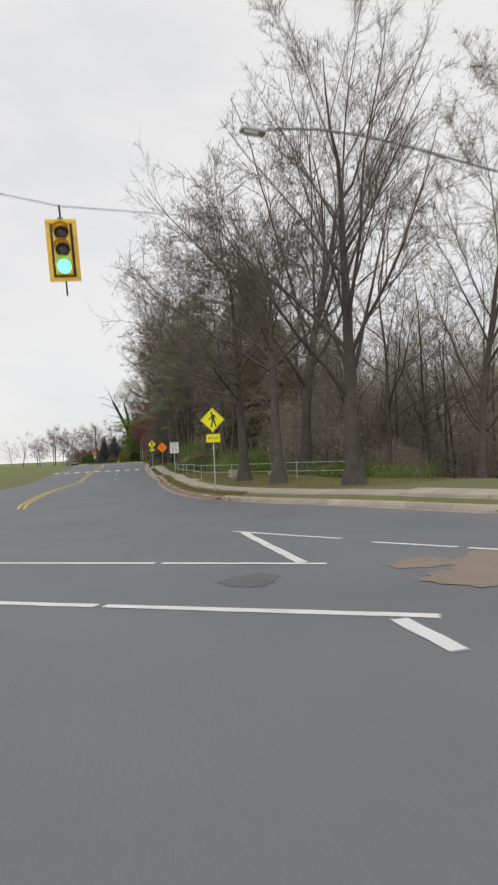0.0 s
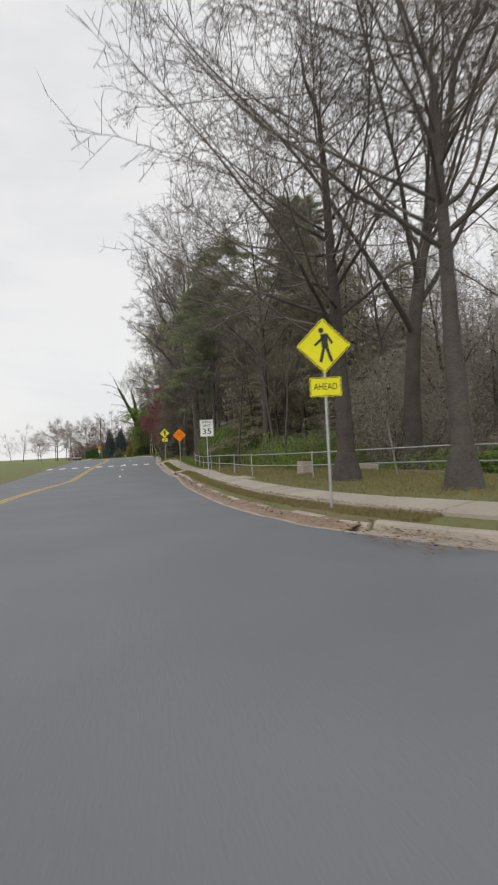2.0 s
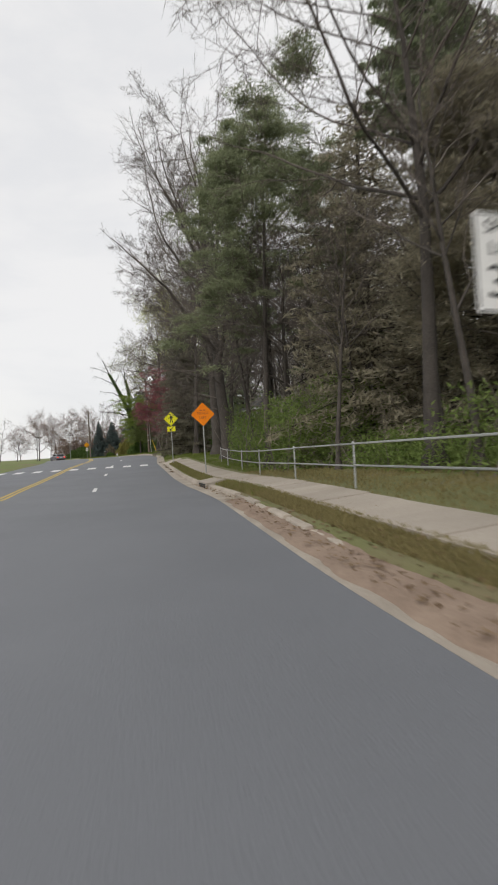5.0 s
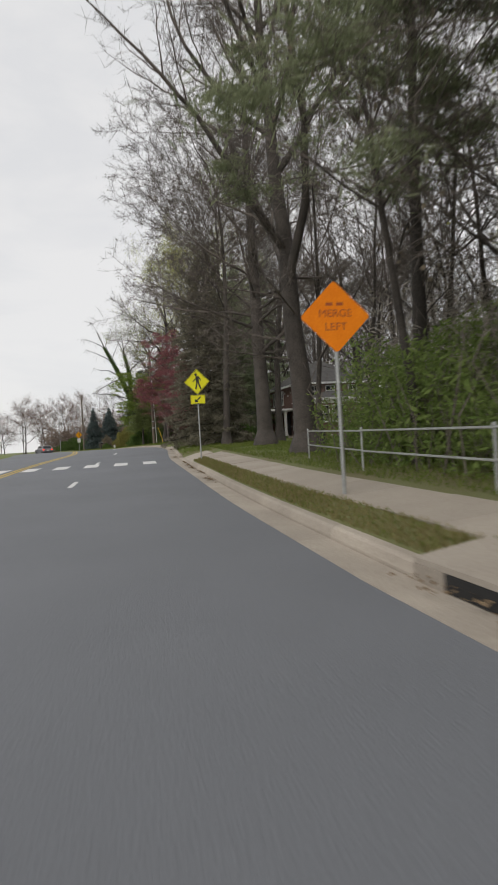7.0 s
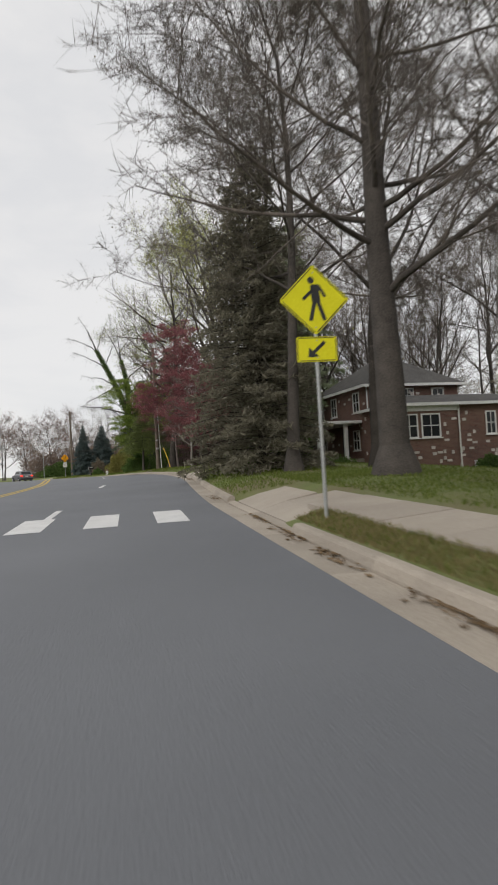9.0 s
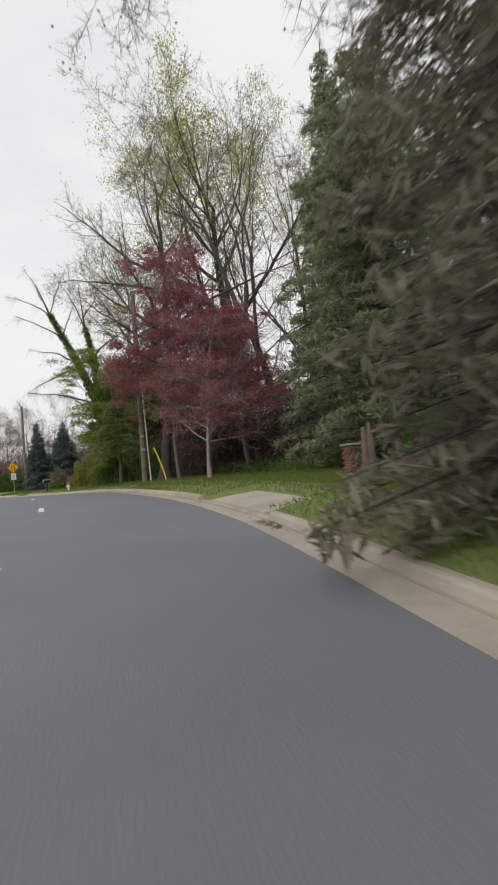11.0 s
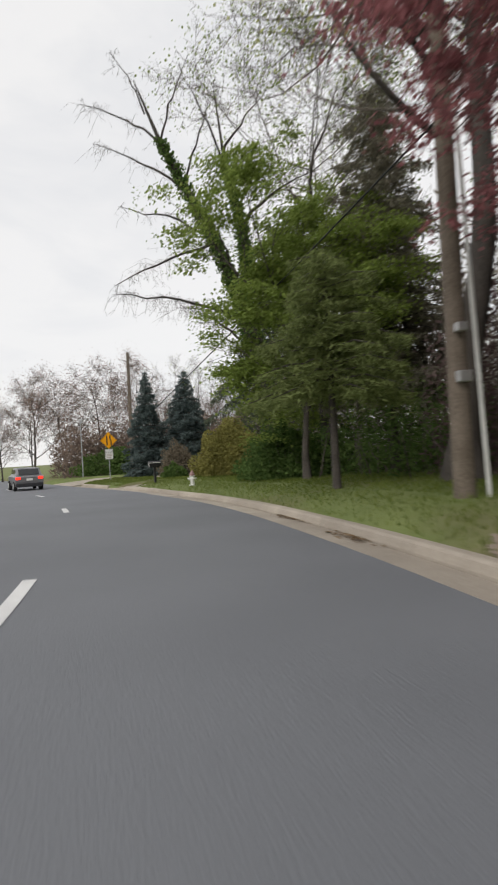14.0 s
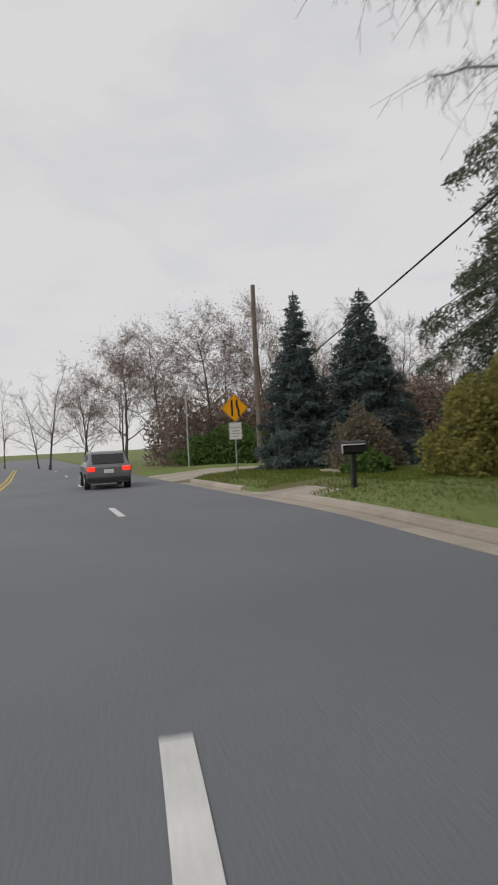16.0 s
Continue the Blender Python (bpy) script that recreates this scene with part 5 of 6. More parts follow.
# pines and spruces
tree("dark pine with layered hanging boughs above the fence", PINE, 22, 0.27, 203, on_land(13.6, 70.6), leaf=PINE_NEEDLE, leaf_size=0.13, needle=True, layered=(170, 190, 0.8, 0.22), category="pine tree", name="pine")
conifer("dark pine with a dense rounded top above the wood", 20.7, 2.9, 204, on_land(17.0, 57.2), NEEDLE, 0.66, 34000, 0.13, 0.22, 0.1, rings=22, ragged=0.4, power=0.14, name="pine")
tree("olive-brown pine with open boughs in the wood", PINE, 11.5, 0.2, 206, on_land(14.4, 50.5), leaf=CEDAR, leaf_size=0.11, needle=True, layered=(300, 210, 0.85, 0.32), category="pine tree", name="pine")
tree("dark pine whose boughs reach over the sidewalk", PINE, 18.0, 0.17, 209, on_land(10.7, 62.3), leaf=PINE_NEEDLE, leaf_size=0.12, needle=True, layered=(330, 170, 0.75, 0.2), category="pine tree", name="pine")
conifer("low dark green evergreen beneath the bare trees", 4.2, 1.5, 14, on_land(14.0, 97.5), DEEP_LEAF, 0.03, 9000, 0.12, 0.12, 0.6, rings=16, ragged=0.4)
conifer("dense grey-brown cedar beneath the bare trees", 14.0, 3.0, 15, on_land(12.4, 95.8), DARK_CEDAR, 0.02, 52000, 0.11, 0.16, 0.3, rings=62, ragged=0.4, power=0.45)
conifer("tall broad dull green cedar behind the brick pier", 15.0, 3.0, 26, on_land(17.7, 109.4), YEW, 0.07, 36000, 0.14, 0.26, 0.4, rings=34, ragged=0.5, power=0.4)
conifer("huge dense dark green spruce behind the driveway", 24, 5.0, 16, on_land(24.8, 124.2), NEEDLE, 0.08, 26000, 0.2, 0.3, 0.55, rings=34, power=0.75, ragged=0.5)
conifer("dark green spruce with low boughs beside the driveway", 20, 3.7, 17, on_land(19.6, 115.8), NEEDLE, 0.1, 32000, 0.15, 0.28, 0.55, rings=32, power=0.8, ragged=0.55)
conifer("small dark blue spruce with a ragged top on the lawn", 6.95, 1.9, 18, on_land(4.7, 155.6), BLUE_NEEDLE, 0.03, 26000, 0.1, 0.11, 0.45, rings=30, power=1.0, ragged=0.45)
conifer("broad dark blue spruce on the lawn", 6.8, 2.7, 19, on_land(7.2, 155.2), BLUE_NEEDLE, 0.03, 36000, 0.1, 0.12, 0.45, rings=32, power=0.95, ragged=0.4)
conifer("old dark spruce with thin hanging boughs by the olive shrub", 13.0, 3.9, 20, on_land(12.8, 152.0), SPRUCE, 0.2, 44000, 0.1, 0.2, 1.0, rings=19, ragged=0.55, power=0.3)

# trees about the lawn
tree("tall pale-barked tree with a few olive buds above the plum trees", OPEN, 23, 0.36, 82, on_land(13.1, 129.0), limbs=[((0, 0, 7.5 + 1.2 * i), (math.cos(a), math.sin(a), 0.35), 6.0 + 0.5 * (i % 3), 0.11) for i, a in enumerate((3.3, 3.9, 2.8, 4.3, 3.1, 3.6))], leaf=BUDS, leaf_size=0.07, per_end=3, spread=0.3, bark=BARK)
tree("tall forked tree hung with yellow-green buds", FORKED, 25, 0.6, 85, on_land(20.3, 131.5), (-0.05, 0), leaf=BUDS, leaf_size=0.1, per_end=22, spread=0.35, hair=4000)
tree("tall tree with many upright limbs and olive buds", UPRIGHT, 27, 0.34, 88, on_land(26.5, 134.5), leaf=BUDS, leaf_size=0.07, per_end=5, spread=0.3)
tree("tall dark-trunked tree beside the spruces", OPEN, 24, 0.33, 89, on_land(19.6, 123.5), leaf=BUDS, leaf_size=0.06, per_end=1, spread=0.3)
tree("wine-red plum tree in full leaf beside the utility pole", PLUM, 11.4, 0.12, 91, on_land(12.75, 122.5), (-0.14, 0.0), PLUM_BARK, RED_LEAF, 0.075, layered=(250, 170, 0.66, 0.34), keep=lambda p: p[:, 0] > -4.7,
     limbs=[((0, 0, 4.2 + 0.5 * i), (math.cos(a), math.sin(a), 0.12), 3.4, 0.05) for i, a in enumerate((3.2, 4.0, 2.6, 3.6, 2.9))], flare=False)
tree("wine-red plum tree with a leaning grey trunk", PLUM, 7.6, 0.105, 94, on_land(12.8, 116.1), (0.1, 0.1), PALE_BARK, RED_LEAF, 0.065, layered=(105, 210, 0.72, 0.3), flare=False)
tree("wine-red plum tree standing back on the lawn", PLUM, 8.8, 0.16, 97, on_land(16.2, 121.0), (0.0, 0.0), PLUM_BARK, RED_LEAF, 0.075, layered=(145, 240, 0.78, 0.24), flare=False)
tree("wine-red plum tree between the pole and the wood", PLUM, 9.6, 0.17, 99, on_land(15.2, 125.6), (0.0, 0.0), PLUM_BARK, RED_LEAF, 0.075, layered=(190, 220, 0.75, 0.24), flare=False)
conifer("dull green layered evergreen with a slim bare lower trunk", 5.5, 1.9, 101, on_land(10.4, 129.7), DULL_GREEN, 0.4, 18000, 0.075, 0.09, 0.5, rings=14, ragged=0.55, power=0.35)
tree("small tree in fresh green leaf at the lawn's edge", LEAFY, 8.6, 0.14, 109, on_land(10.9, 135.4), (0.0, 0), BARK, GREEN_LEAF, 0.085, layered=(360, 190, 0.75, 0.28), flare=False,
     limbs=[((0, 0, 2.4), (-0.85, 0.1, 0.42), 2.3, 0.05), ((0, 0, 3.2), (-0.8, 0.3, 0.5), 2.3, 0.05), ((0, 0, 2.8), (-0.6, -0.5, 0.5), 3.2, 0.05), ((-0.05, 0, 4.6), (-0.62, -0.15, 0.78), 5.6, 0.06), ((0, 0, 5.2), (-0.4, -0.5, 0.8), 4.8, 0.05), ((0, 0, 5.6), (0.45, -0.1, 0.9), 5.0, 0.05)])
tree("small tree in fresh leaf under the leaning tree", LEAFY, 5.6, 0.1, 111, on_land(13.2, 141.4), (0.0, 0), BARK, GREEN_LEAF, 0.085, layered=(110, 190, 0.7, 0.2), flare=False)
conifer("tall dark brown-green conifer behind the lawn", 13.4, 2.9, 113, on_land(14.1, 136.1), DARK_CEDAR, 0.2, 42000, 0.11, 0.17, 0.5, rings=40, ragged=0.5, power=0.5)
def leaning_tree():
    """An old tree that forks low and leans over the road: ivy on its stems, long arching limbs, weeping twigs."""
    foot = on_land(11.0, 141.2)
    ob = empty("tree", Matrix.Translation(foot), "old leaning forked tree clad in dark ivy with weeping twigs", "tree")
    q = random.Random(31)
    fork = Vector((-1.15, -0.2, 7.0))
    stems = [[Vector((0, 0, -0.3)), Vector((-0.25, 0, 2.5)), Vector((-0.7, -0.1, 5.0)), fork],
             [fork, Vector((-1.7, -0.2, 8.4)), Vector((-2.45, -0.3, 10.2)), Vector((-3.3, -0.3, 12.0)), Vector((-4.3, -0.4, 14.0)), Vector((-5.2, -0.5, 16.4))],
             [fork, Vector((-0.95, -0.1, 8.8)), Vector((-1.1, 0, 10.8)), Vector((-1.6, 0.1, 13.0)), Vector((-1.9, 0.2, 16.5))]]
    radii = [[0.4, 0.36, 0.34, 0.33], [0.25, 0.21, 0.17, 0.13, 0.09, 0.02], [0.2, 0.17, 0.13, 0.08, 0.02]]
    thick, thin, ivy_at = [], [], []
    for line, rr in zip(stems, radii):
        for i in range(len(line) - 1):
            thick.append((tuple(line[i]), tuple(line[i + 1]), rr[i], rr[i + 1], 10))
            if line[i + 1].z < 15:
                for _ in range(900):
                    f, t = q.random(), q.uniform(0, 6.28)
                    w = rr[i] + (rr[i + 1] - rr[i]) * f + abs(q.gauss(0, 0.11))
                    c = line[i].lerp(line[i + 1], f)
                    ivy_at.append((c.x + w * math.cos(t), c.y + w * math.sin(t), c.z + q.uniform(-0.1, 0.1)))

    def limb(a, b, bow, r, twigs, hang):
        """One bare arching limb with side shoots and fine twigs that hang from it."""
        n = 8
        pts = []
        for i in range(n + 1):
            f = i / n
            p = a.lerp(b, f) + Vector((0, 0, bow * math.sin(math.pi * f ** 0.8)))
            pts.append(p + Vector((q.gauss(0, 0.05), q.gauss(0, 0.06), q.gauss(0, 0.05))))
        for i in range(n):
            w0, w1 = r * (1 - 0.85 * i / n), r * (1 - 0.85 * (i + 1) / n)
            (thick if w0 > 0.03 else thin).append((tuple(pts[i]), tuple(pts[i + 1]), w0, w1, 7 if w0 > 0.03 else 4))
        for _ in range(int(twigs * 0.65)):
            f = q.uniform(0.12, 1.0) * n
            i = min(n - 1, int(f))
            p = pts[i].lerp(pts[i + 1], f - i)
            d = Vector((q.gauss(-0.12, 0.5), q.gauss(0, 0.6), q.uniform(-0.4, 0.5)))
            ln = q.uniform(0.15, 0.6)
            fall = hang * q.uniform(0.15, 1.0)
            m = p + d * ln
            e = m + Vector((d.x * 0.5 + q.gauss(0, 0.2), d.y * 0.5, -q.uniform(0.2, 1.0))) * fall
            thin.extend([(tuple(p), tuple(m), 0.0055, 0.0045, 3), (tuple(m), tuple(e), 0.0045, 0.003, 3)])
            for _ in range(3):
                k = p.lerp(m, q.random()) if q.random() < 0.4 else m.lerp(e, q.random())
                g = k + Vector((q.gauss(0, 0.18), q.gauss(0, 0.18), q.uniform(-0.45, 0.2))) * fall
                thin.append((tuple(k), tuple(g), 0.004, 0.003, 3))

    at = lambda x, y, z: Vector((x - 11.0, y - 141.2, z - foot.z))
    for a, b, bow, r, k, hang in ((at(8.7, 141.0, 10.3), at(5.0, 140.4, 11.4), 0.3, 0.07, 46, 0.8), (at(9.1, 141.1, 10.2), at(4.8, 138.4, 7.7), 0.2, 0.075, 140, 0.9), (at(9.8, 141.2, 7.0), at(4.6, 140.5, 8.0), 0.3, 0.085, 190, 1.1), (at(9.6, 142.0, 6.4), at(7.2, 144.4, 8.5), 0.2, 0.06, 130, 1.3),
                               (at(8.0, 141.0, 11.8), at(4.0, 140.6, 14.2), 0.4, 0.07, 60, 0.9), (at(7.0, 140.9, 13.9), at(3.6, 140.4, 15.6), 0.4, 0.06, 60, 0.9), (at(10.0, 141.0, 11.0), at(13.4, 141.4, 13.4), 0.3, 0.08, 60, 0.6),
                               (at(9.9, 141.0, 9.0), at(12.9, 141.8, 11.2), 0.4, 0.08, 50, 0.6), (at(9.4, 141.2, 13.4), at(7.6, 139.6, 16.8), 0.2, 0.06, 60, 0.6), (at(9.3, 141.2, 14.0), at(11.6, 142.4, 17.5), 0.2, 0.06, 60, 0.6), (at(9.8, 141.1, 8.0), at(8.4, 137.6, 10.0), 0.3, 0.06, 30, 0.6), (at(6.7, 140.8, 14.2), at(8.0, 140.6, 17.8), 0.2, 0.05, 60, 0.5), (at(7.6, 140.8, 12.6), at(8.9, 139.4, 15.6), 0.2, 0.05, 60, 0.5), (at(6.2, 140.8, 15.4), at(4.8, 141.4, 18.4), 0.3, 0.04, 50, 0.6)):
        limb(a, b, bow, r, k, hang)
    mesh_part("trunk", tubes("trunk", thick), BARK, ob)
    mesh_part("crown", tubes("crown", thin), TWIG, ob, "weeping bare twigs")
    rg = np.random.default_rng(6)
    mesh_part("ivy", leaves("ivy", np.array(ivy_at), 0.12, rg), DEEP_LEAF, ob, "dark green ivy on the stems")
    tufts = [(at(12.6, 141.5, 12.0), 1.1), (at(11.6, 141.3, 10.6), 1.0), (at(12.2, 141.0, 13.2), 0.9), (at(11.0, 141.0, 9.0), 0.8), (at(11.6, 141.8, 14.8), 0.9)]
    pts = pads(np.array([tuple(p) for p, _ in tufts for _ in range(5)]) + rg.normal(0, 0.55, (len(tufts) * 5, 3)), rg, len(tufts) * 5, 110, 0.6, 0.35)
    mesh_part("foliage", leaves("foliage", pts, 0.095, rg), GREEN_LEAF, ob, "tufts of fresh green leaves")
    return ob


leaning_tree()
tree("tall tree with fine twigs and small fresh green leaves", CROWNED, 16.5, 0.25, 121, on_land(12.6, 139.5), (-0.03, 0), BARK, GREEN_LEAF, 0.085, 4, 0.3)
shrub("green leafy shrub below the leaning tree", on_land(11.6, 143.0), 1.6, 1.6, 2.2, 5, GREEN_LEAF, 9000, 0.1)
shrub("dark green shrub below the leaning tree", on_land(10.6, 137.6), 1.7, 1.6, 1.9, 6, DEEP_LEAF, 10000, 0.1)
shrub("large olive-yellow domed shrub on the lawn", on_land(9.5, 146.6), 2.05, 2.05, 2.75, 7, OLIVE_LEAF, 26000, 0.09)
shrub("dark shrub at the foot of the spruces", on_land(6.4, 149.8), 0.75, 0.75, 0.8, 8, DEEP_LEAF, 2600, 0.1)
shrub("grey leafless shrub between the spruces", on_land(6.6, 151.8), 1.2, 1.0, 2.0, 9, BROWN_LEAF, 7000, 0.08)
shrub("low dark hedge beyond the sign", on_land(1.5, 166.5), 3.6, 1.2, 2.2, 10, DEEP_LEAF, 7000, 0.16)
shrub("tan leafless rounded shrub at the wood's edge", on_land(24.2, 42.6), 3.0, 2.8, 3.2, 11, TAN_BRUSH, 14000, 0.08, stems=200, stem_mat=TAN_TWIG)
shrub("low dark evergreen shrub beneath the trees", on_land(14.8, 31.5), 1.5, 1.2, 0.9, 12, DEEP_LEAF, 3000, 0.12)
shrub("dark green shrub before the house porch", on_land(16.2, 104.0), 1.6, 1.4, 1.7, 13, DEEP_LEAF, 4000, 0.13)
shrub("dark green shrub by the lawn and porch", on_land(13.2, 96.8), 1.5, 1.3, 1.5, 14, DEEP_LEAF, 4000, 0.13)
shrub("rounded green shrub by the house wall", on_land(28.3, 102.0), 1.0, 0.8, 1.0, 15, DEEP_LEAF, 2400, 0.12)


def blades(name, label, mat, boxes, seed, size):
    """Grass as single blades along the strips that the camera passes nearest."""
    rng = np.random.default_rng(seed)
    v = []
    for u0, u1, y0, y1, n in boxes:
        y = rng.uniform(y0, y1, n)
        u = rng.uniform(u0, u1, n)
        x = edge(y) + u / 0.97
        ok = ~(((y > 81) & (y < 86.6) & (u < 2.4)) | ((y > 102.6) & (y < 107.2) & (u < 1.95)) | ((y > 146.5) & (y < 149.0) & (u < 1.9)))
        x, y, u = x[ok], y[ok], u[ok]
        z = land(x, y) - 0.01 + np.where(u > 2.3, 0.03, 0.0)
        back = (((y > 102.5) & (y < 107.5)) | ((y > 146.4) & (y < 149.2))) & (u > 1.7) & (u < 2.4)
        z = np.where(back, road_z(y) + np.interp(u, [1.7, 2.4], [0.09, 0.37]), z)
        h = size * rng.uniform(0.5, 1.5, len(x))
        a = rng.uniform(0, 6.28, len(x))
        w = size * 0.16
        p = np.stack([x, y, z], 1)
        s = np.stack([np.cos(a) * w, np.sin(a) * w, np.zeros(len(x))], 1)
        t = p + np.stack([rng.normal(0, 0.35, len(x)) * h, rng.normal(0, 0.35, len(x)) * h, h], 1)
        v.append(np.stack([p - s, p + s, t], 1).reshape(-1, 3))
    v = np.concatenate(v)
    ob = mesh_part(name, array_mesh(name, v, np.arange(len(v)).reshape(-1, 3)), mat)
    return tagged(ob, label, "grass", kind="stuff")


blades("grass", "short green grass blades on the verge and lawns", GRASS_BLADE, [(0.68, 1.16, 50, 81, 6000), (0.68, 6, 86.6, 146, 56000), (2.45, 7, 60, 90, 24000), (6, 12, 86, 150, 12000), (2.2, 7, 100, 114, 14000), (0.7, 6, 146, 157, 24000)], 1, 0.07)
blades("grass", "short dry grass blades on the verge", DRY_BLADE, [(0.74, 1.14, 22, 50, 24000), (2.1, 7, 18, 60, 34000), (0.68, 1.16, 50, 81, 17000)], 2, 0.07)
rngl = np.random.default_rng(3)
yl = rngl.uniform(20, 60, 5000)
ul = np.abs(rngl.normal(0.7, 0.5, 5000)) + 0.15
xl = main_edge(yl) + ul
tagged(mesh_part("fallen_leaves", leaves("fallen_leaves", np.stack([xl, yl, np.maximum(land(xl, yl), road_z(yl) + 0.06) + 0.02], 1), 0.05, rngl, flat=0.85), LITTER), "dry brown fallen leaves along the broken kerb", "leaves", kind="stuff")

blob("bare_patch", 10.2, 121.8, 0.32, 0.62, SAND, "bare tan earth worn through the lawn", 0.03, 21, 0.2, lambda x, y: float(land(x, y)))

# ---- the brick house ----


def window_unit(parent, m, w, h, name="window"):
    """A white two-sash window set in a wall whose outside faces -y of m."""
    ob = new(name)
    ob.parent = parent
    bm = bmesh.new()
    for x, z, ww, hh in ((0, h / 2 - 0.04, w, 0.08), (0, -h / 2 + 0.04, w, 0.08), (w / 2 - 0.04, 0, 0.08, h - 0.16), (-w / 2 + 0.04, 0, 0.08, h - 0.16), (0, 0, w - 0.16, 0.05), (0, h / 4, 0.03, h / 2 - 0.1), (0, -h / 4, 0.03, h / 2 - 0.1)):
        box(bm, (ww, 0.07, hh), m @ Vector((x, -0.02, z)), m.to_3x3().to_4x4())
    part("frame", bm, TRIM, ob)
    bm = bmesh.new()
    box(bm, (w - 0.12, 0.02, h - 0.12), m @ Vector((0, 0.005, 0)), m.to_3x3().to_4x4())
    part("pane", bm, PANE, ob, "dark glass")
    bm = bmesh.new()
    box(bm, (w + 0.14, 0.12, 0.06), m @ Vector((0, -0.06, -h / 2 - 0.03)), m.to_3x3().to_4x4())
    part("sill", bm, TRIM, ob)
    return ob


def walls(parent, x0, x1, y0, y1, z0, z1, thick=0.25):
    for size, at in (((x1 - x0, thick, z1 - z0), ((x0 + x1) / 2, y0 + thick / 2, (z0 + z1) / 2)), ((x1 - x0, thick, z1 - z0), ((x0 + x1) / 2, y1 - thick / 2, (z0 + z1) / 2)),
                     ((thick, y1 - y0 - 2 * thick, z1 - z0), (x0 + thick / 2, (y0 + y1) / 2, (z0 + z1) / 2)), ((thick, y1 - y0 - 2 * thick, z1 - z0), (x1 - thick / 2, (y0 + y1) / 2, (z0 + z1) / 2))):
        bm = bmesh.new()
        box(bm, size, at)
        part("wall", bm, BRICK, parent, "red-brown brick with whitewashed patches")


def hip_roof(parent, x0, x1, y0, y1, z, top, over=0.45, ridge=0.3):
    bm = bmesh.new()
    a, b, c, d = x0 - over, x1 + over, y0 - over, y1 + over
    rx = min((b - a), (d - c)) / 2
    if (b - a) < (d - c):
        r0, r1 = ((a + b) / 2, c + rx), ((a + b) / 2, d - rx)
    else:
        r0, r1 = (a + rx, (c + d) / 2), (b - rx, (c + d) / 2)
    low = [bm.verts.new((x, y, z)) for x, y in ((a, c), (b, c), (b, d), (a, d))]
    under = [bm.verts.new((x, y, z - 0.02)) for x, y in ((a, c), (b, c), (b, d), (a, d))]
    p, q = bm.verts.new((*r0, top)), bm.verts.new((*r1, top))
    if (b - a) < (d - c):
        for f in ((low[0], low[1], p), (low[1], low[2], q, p), (low[2], low[3], q), (low[3], low[0], p, q)):
            bm.faces.new(f)
    else:
        for f in ((low[0], low[1], q, p), (low[1], low[2], q), (low[2], low[3], p, q), (low[3], low[0], p)):
            bm.faces.new(f)
    bm.faces.new(under[::-1])
    for i in range(4):
        bm.faces.new((low[i], under[i], under[(i + 1) % 4], low[(i + 1) % 4]))
    roof = part("roof", bm, SHINGLE, parent, "grey shingled roof")
    bm = bmesh.new()
    for size, at in (((b - a, 0.06, 0.18), ((a + b) / 2, c - 0.034, z - 0.06)), ((b - a, 0.06, 0.18), ((a + b) / 2, d + 0.034, z - 0.06)), ((0.06, d - c, 0.18), (a - 0.034, (c + d) / 2, z - 0.06)), ((0.06, d - c, 0.18), (b + 0.034, (c + d) / 2, z - 0.06))):
        box(bm, size, at)
    part("gutter_board", bm, TRIM, roof, "white eaves board")
    return roof


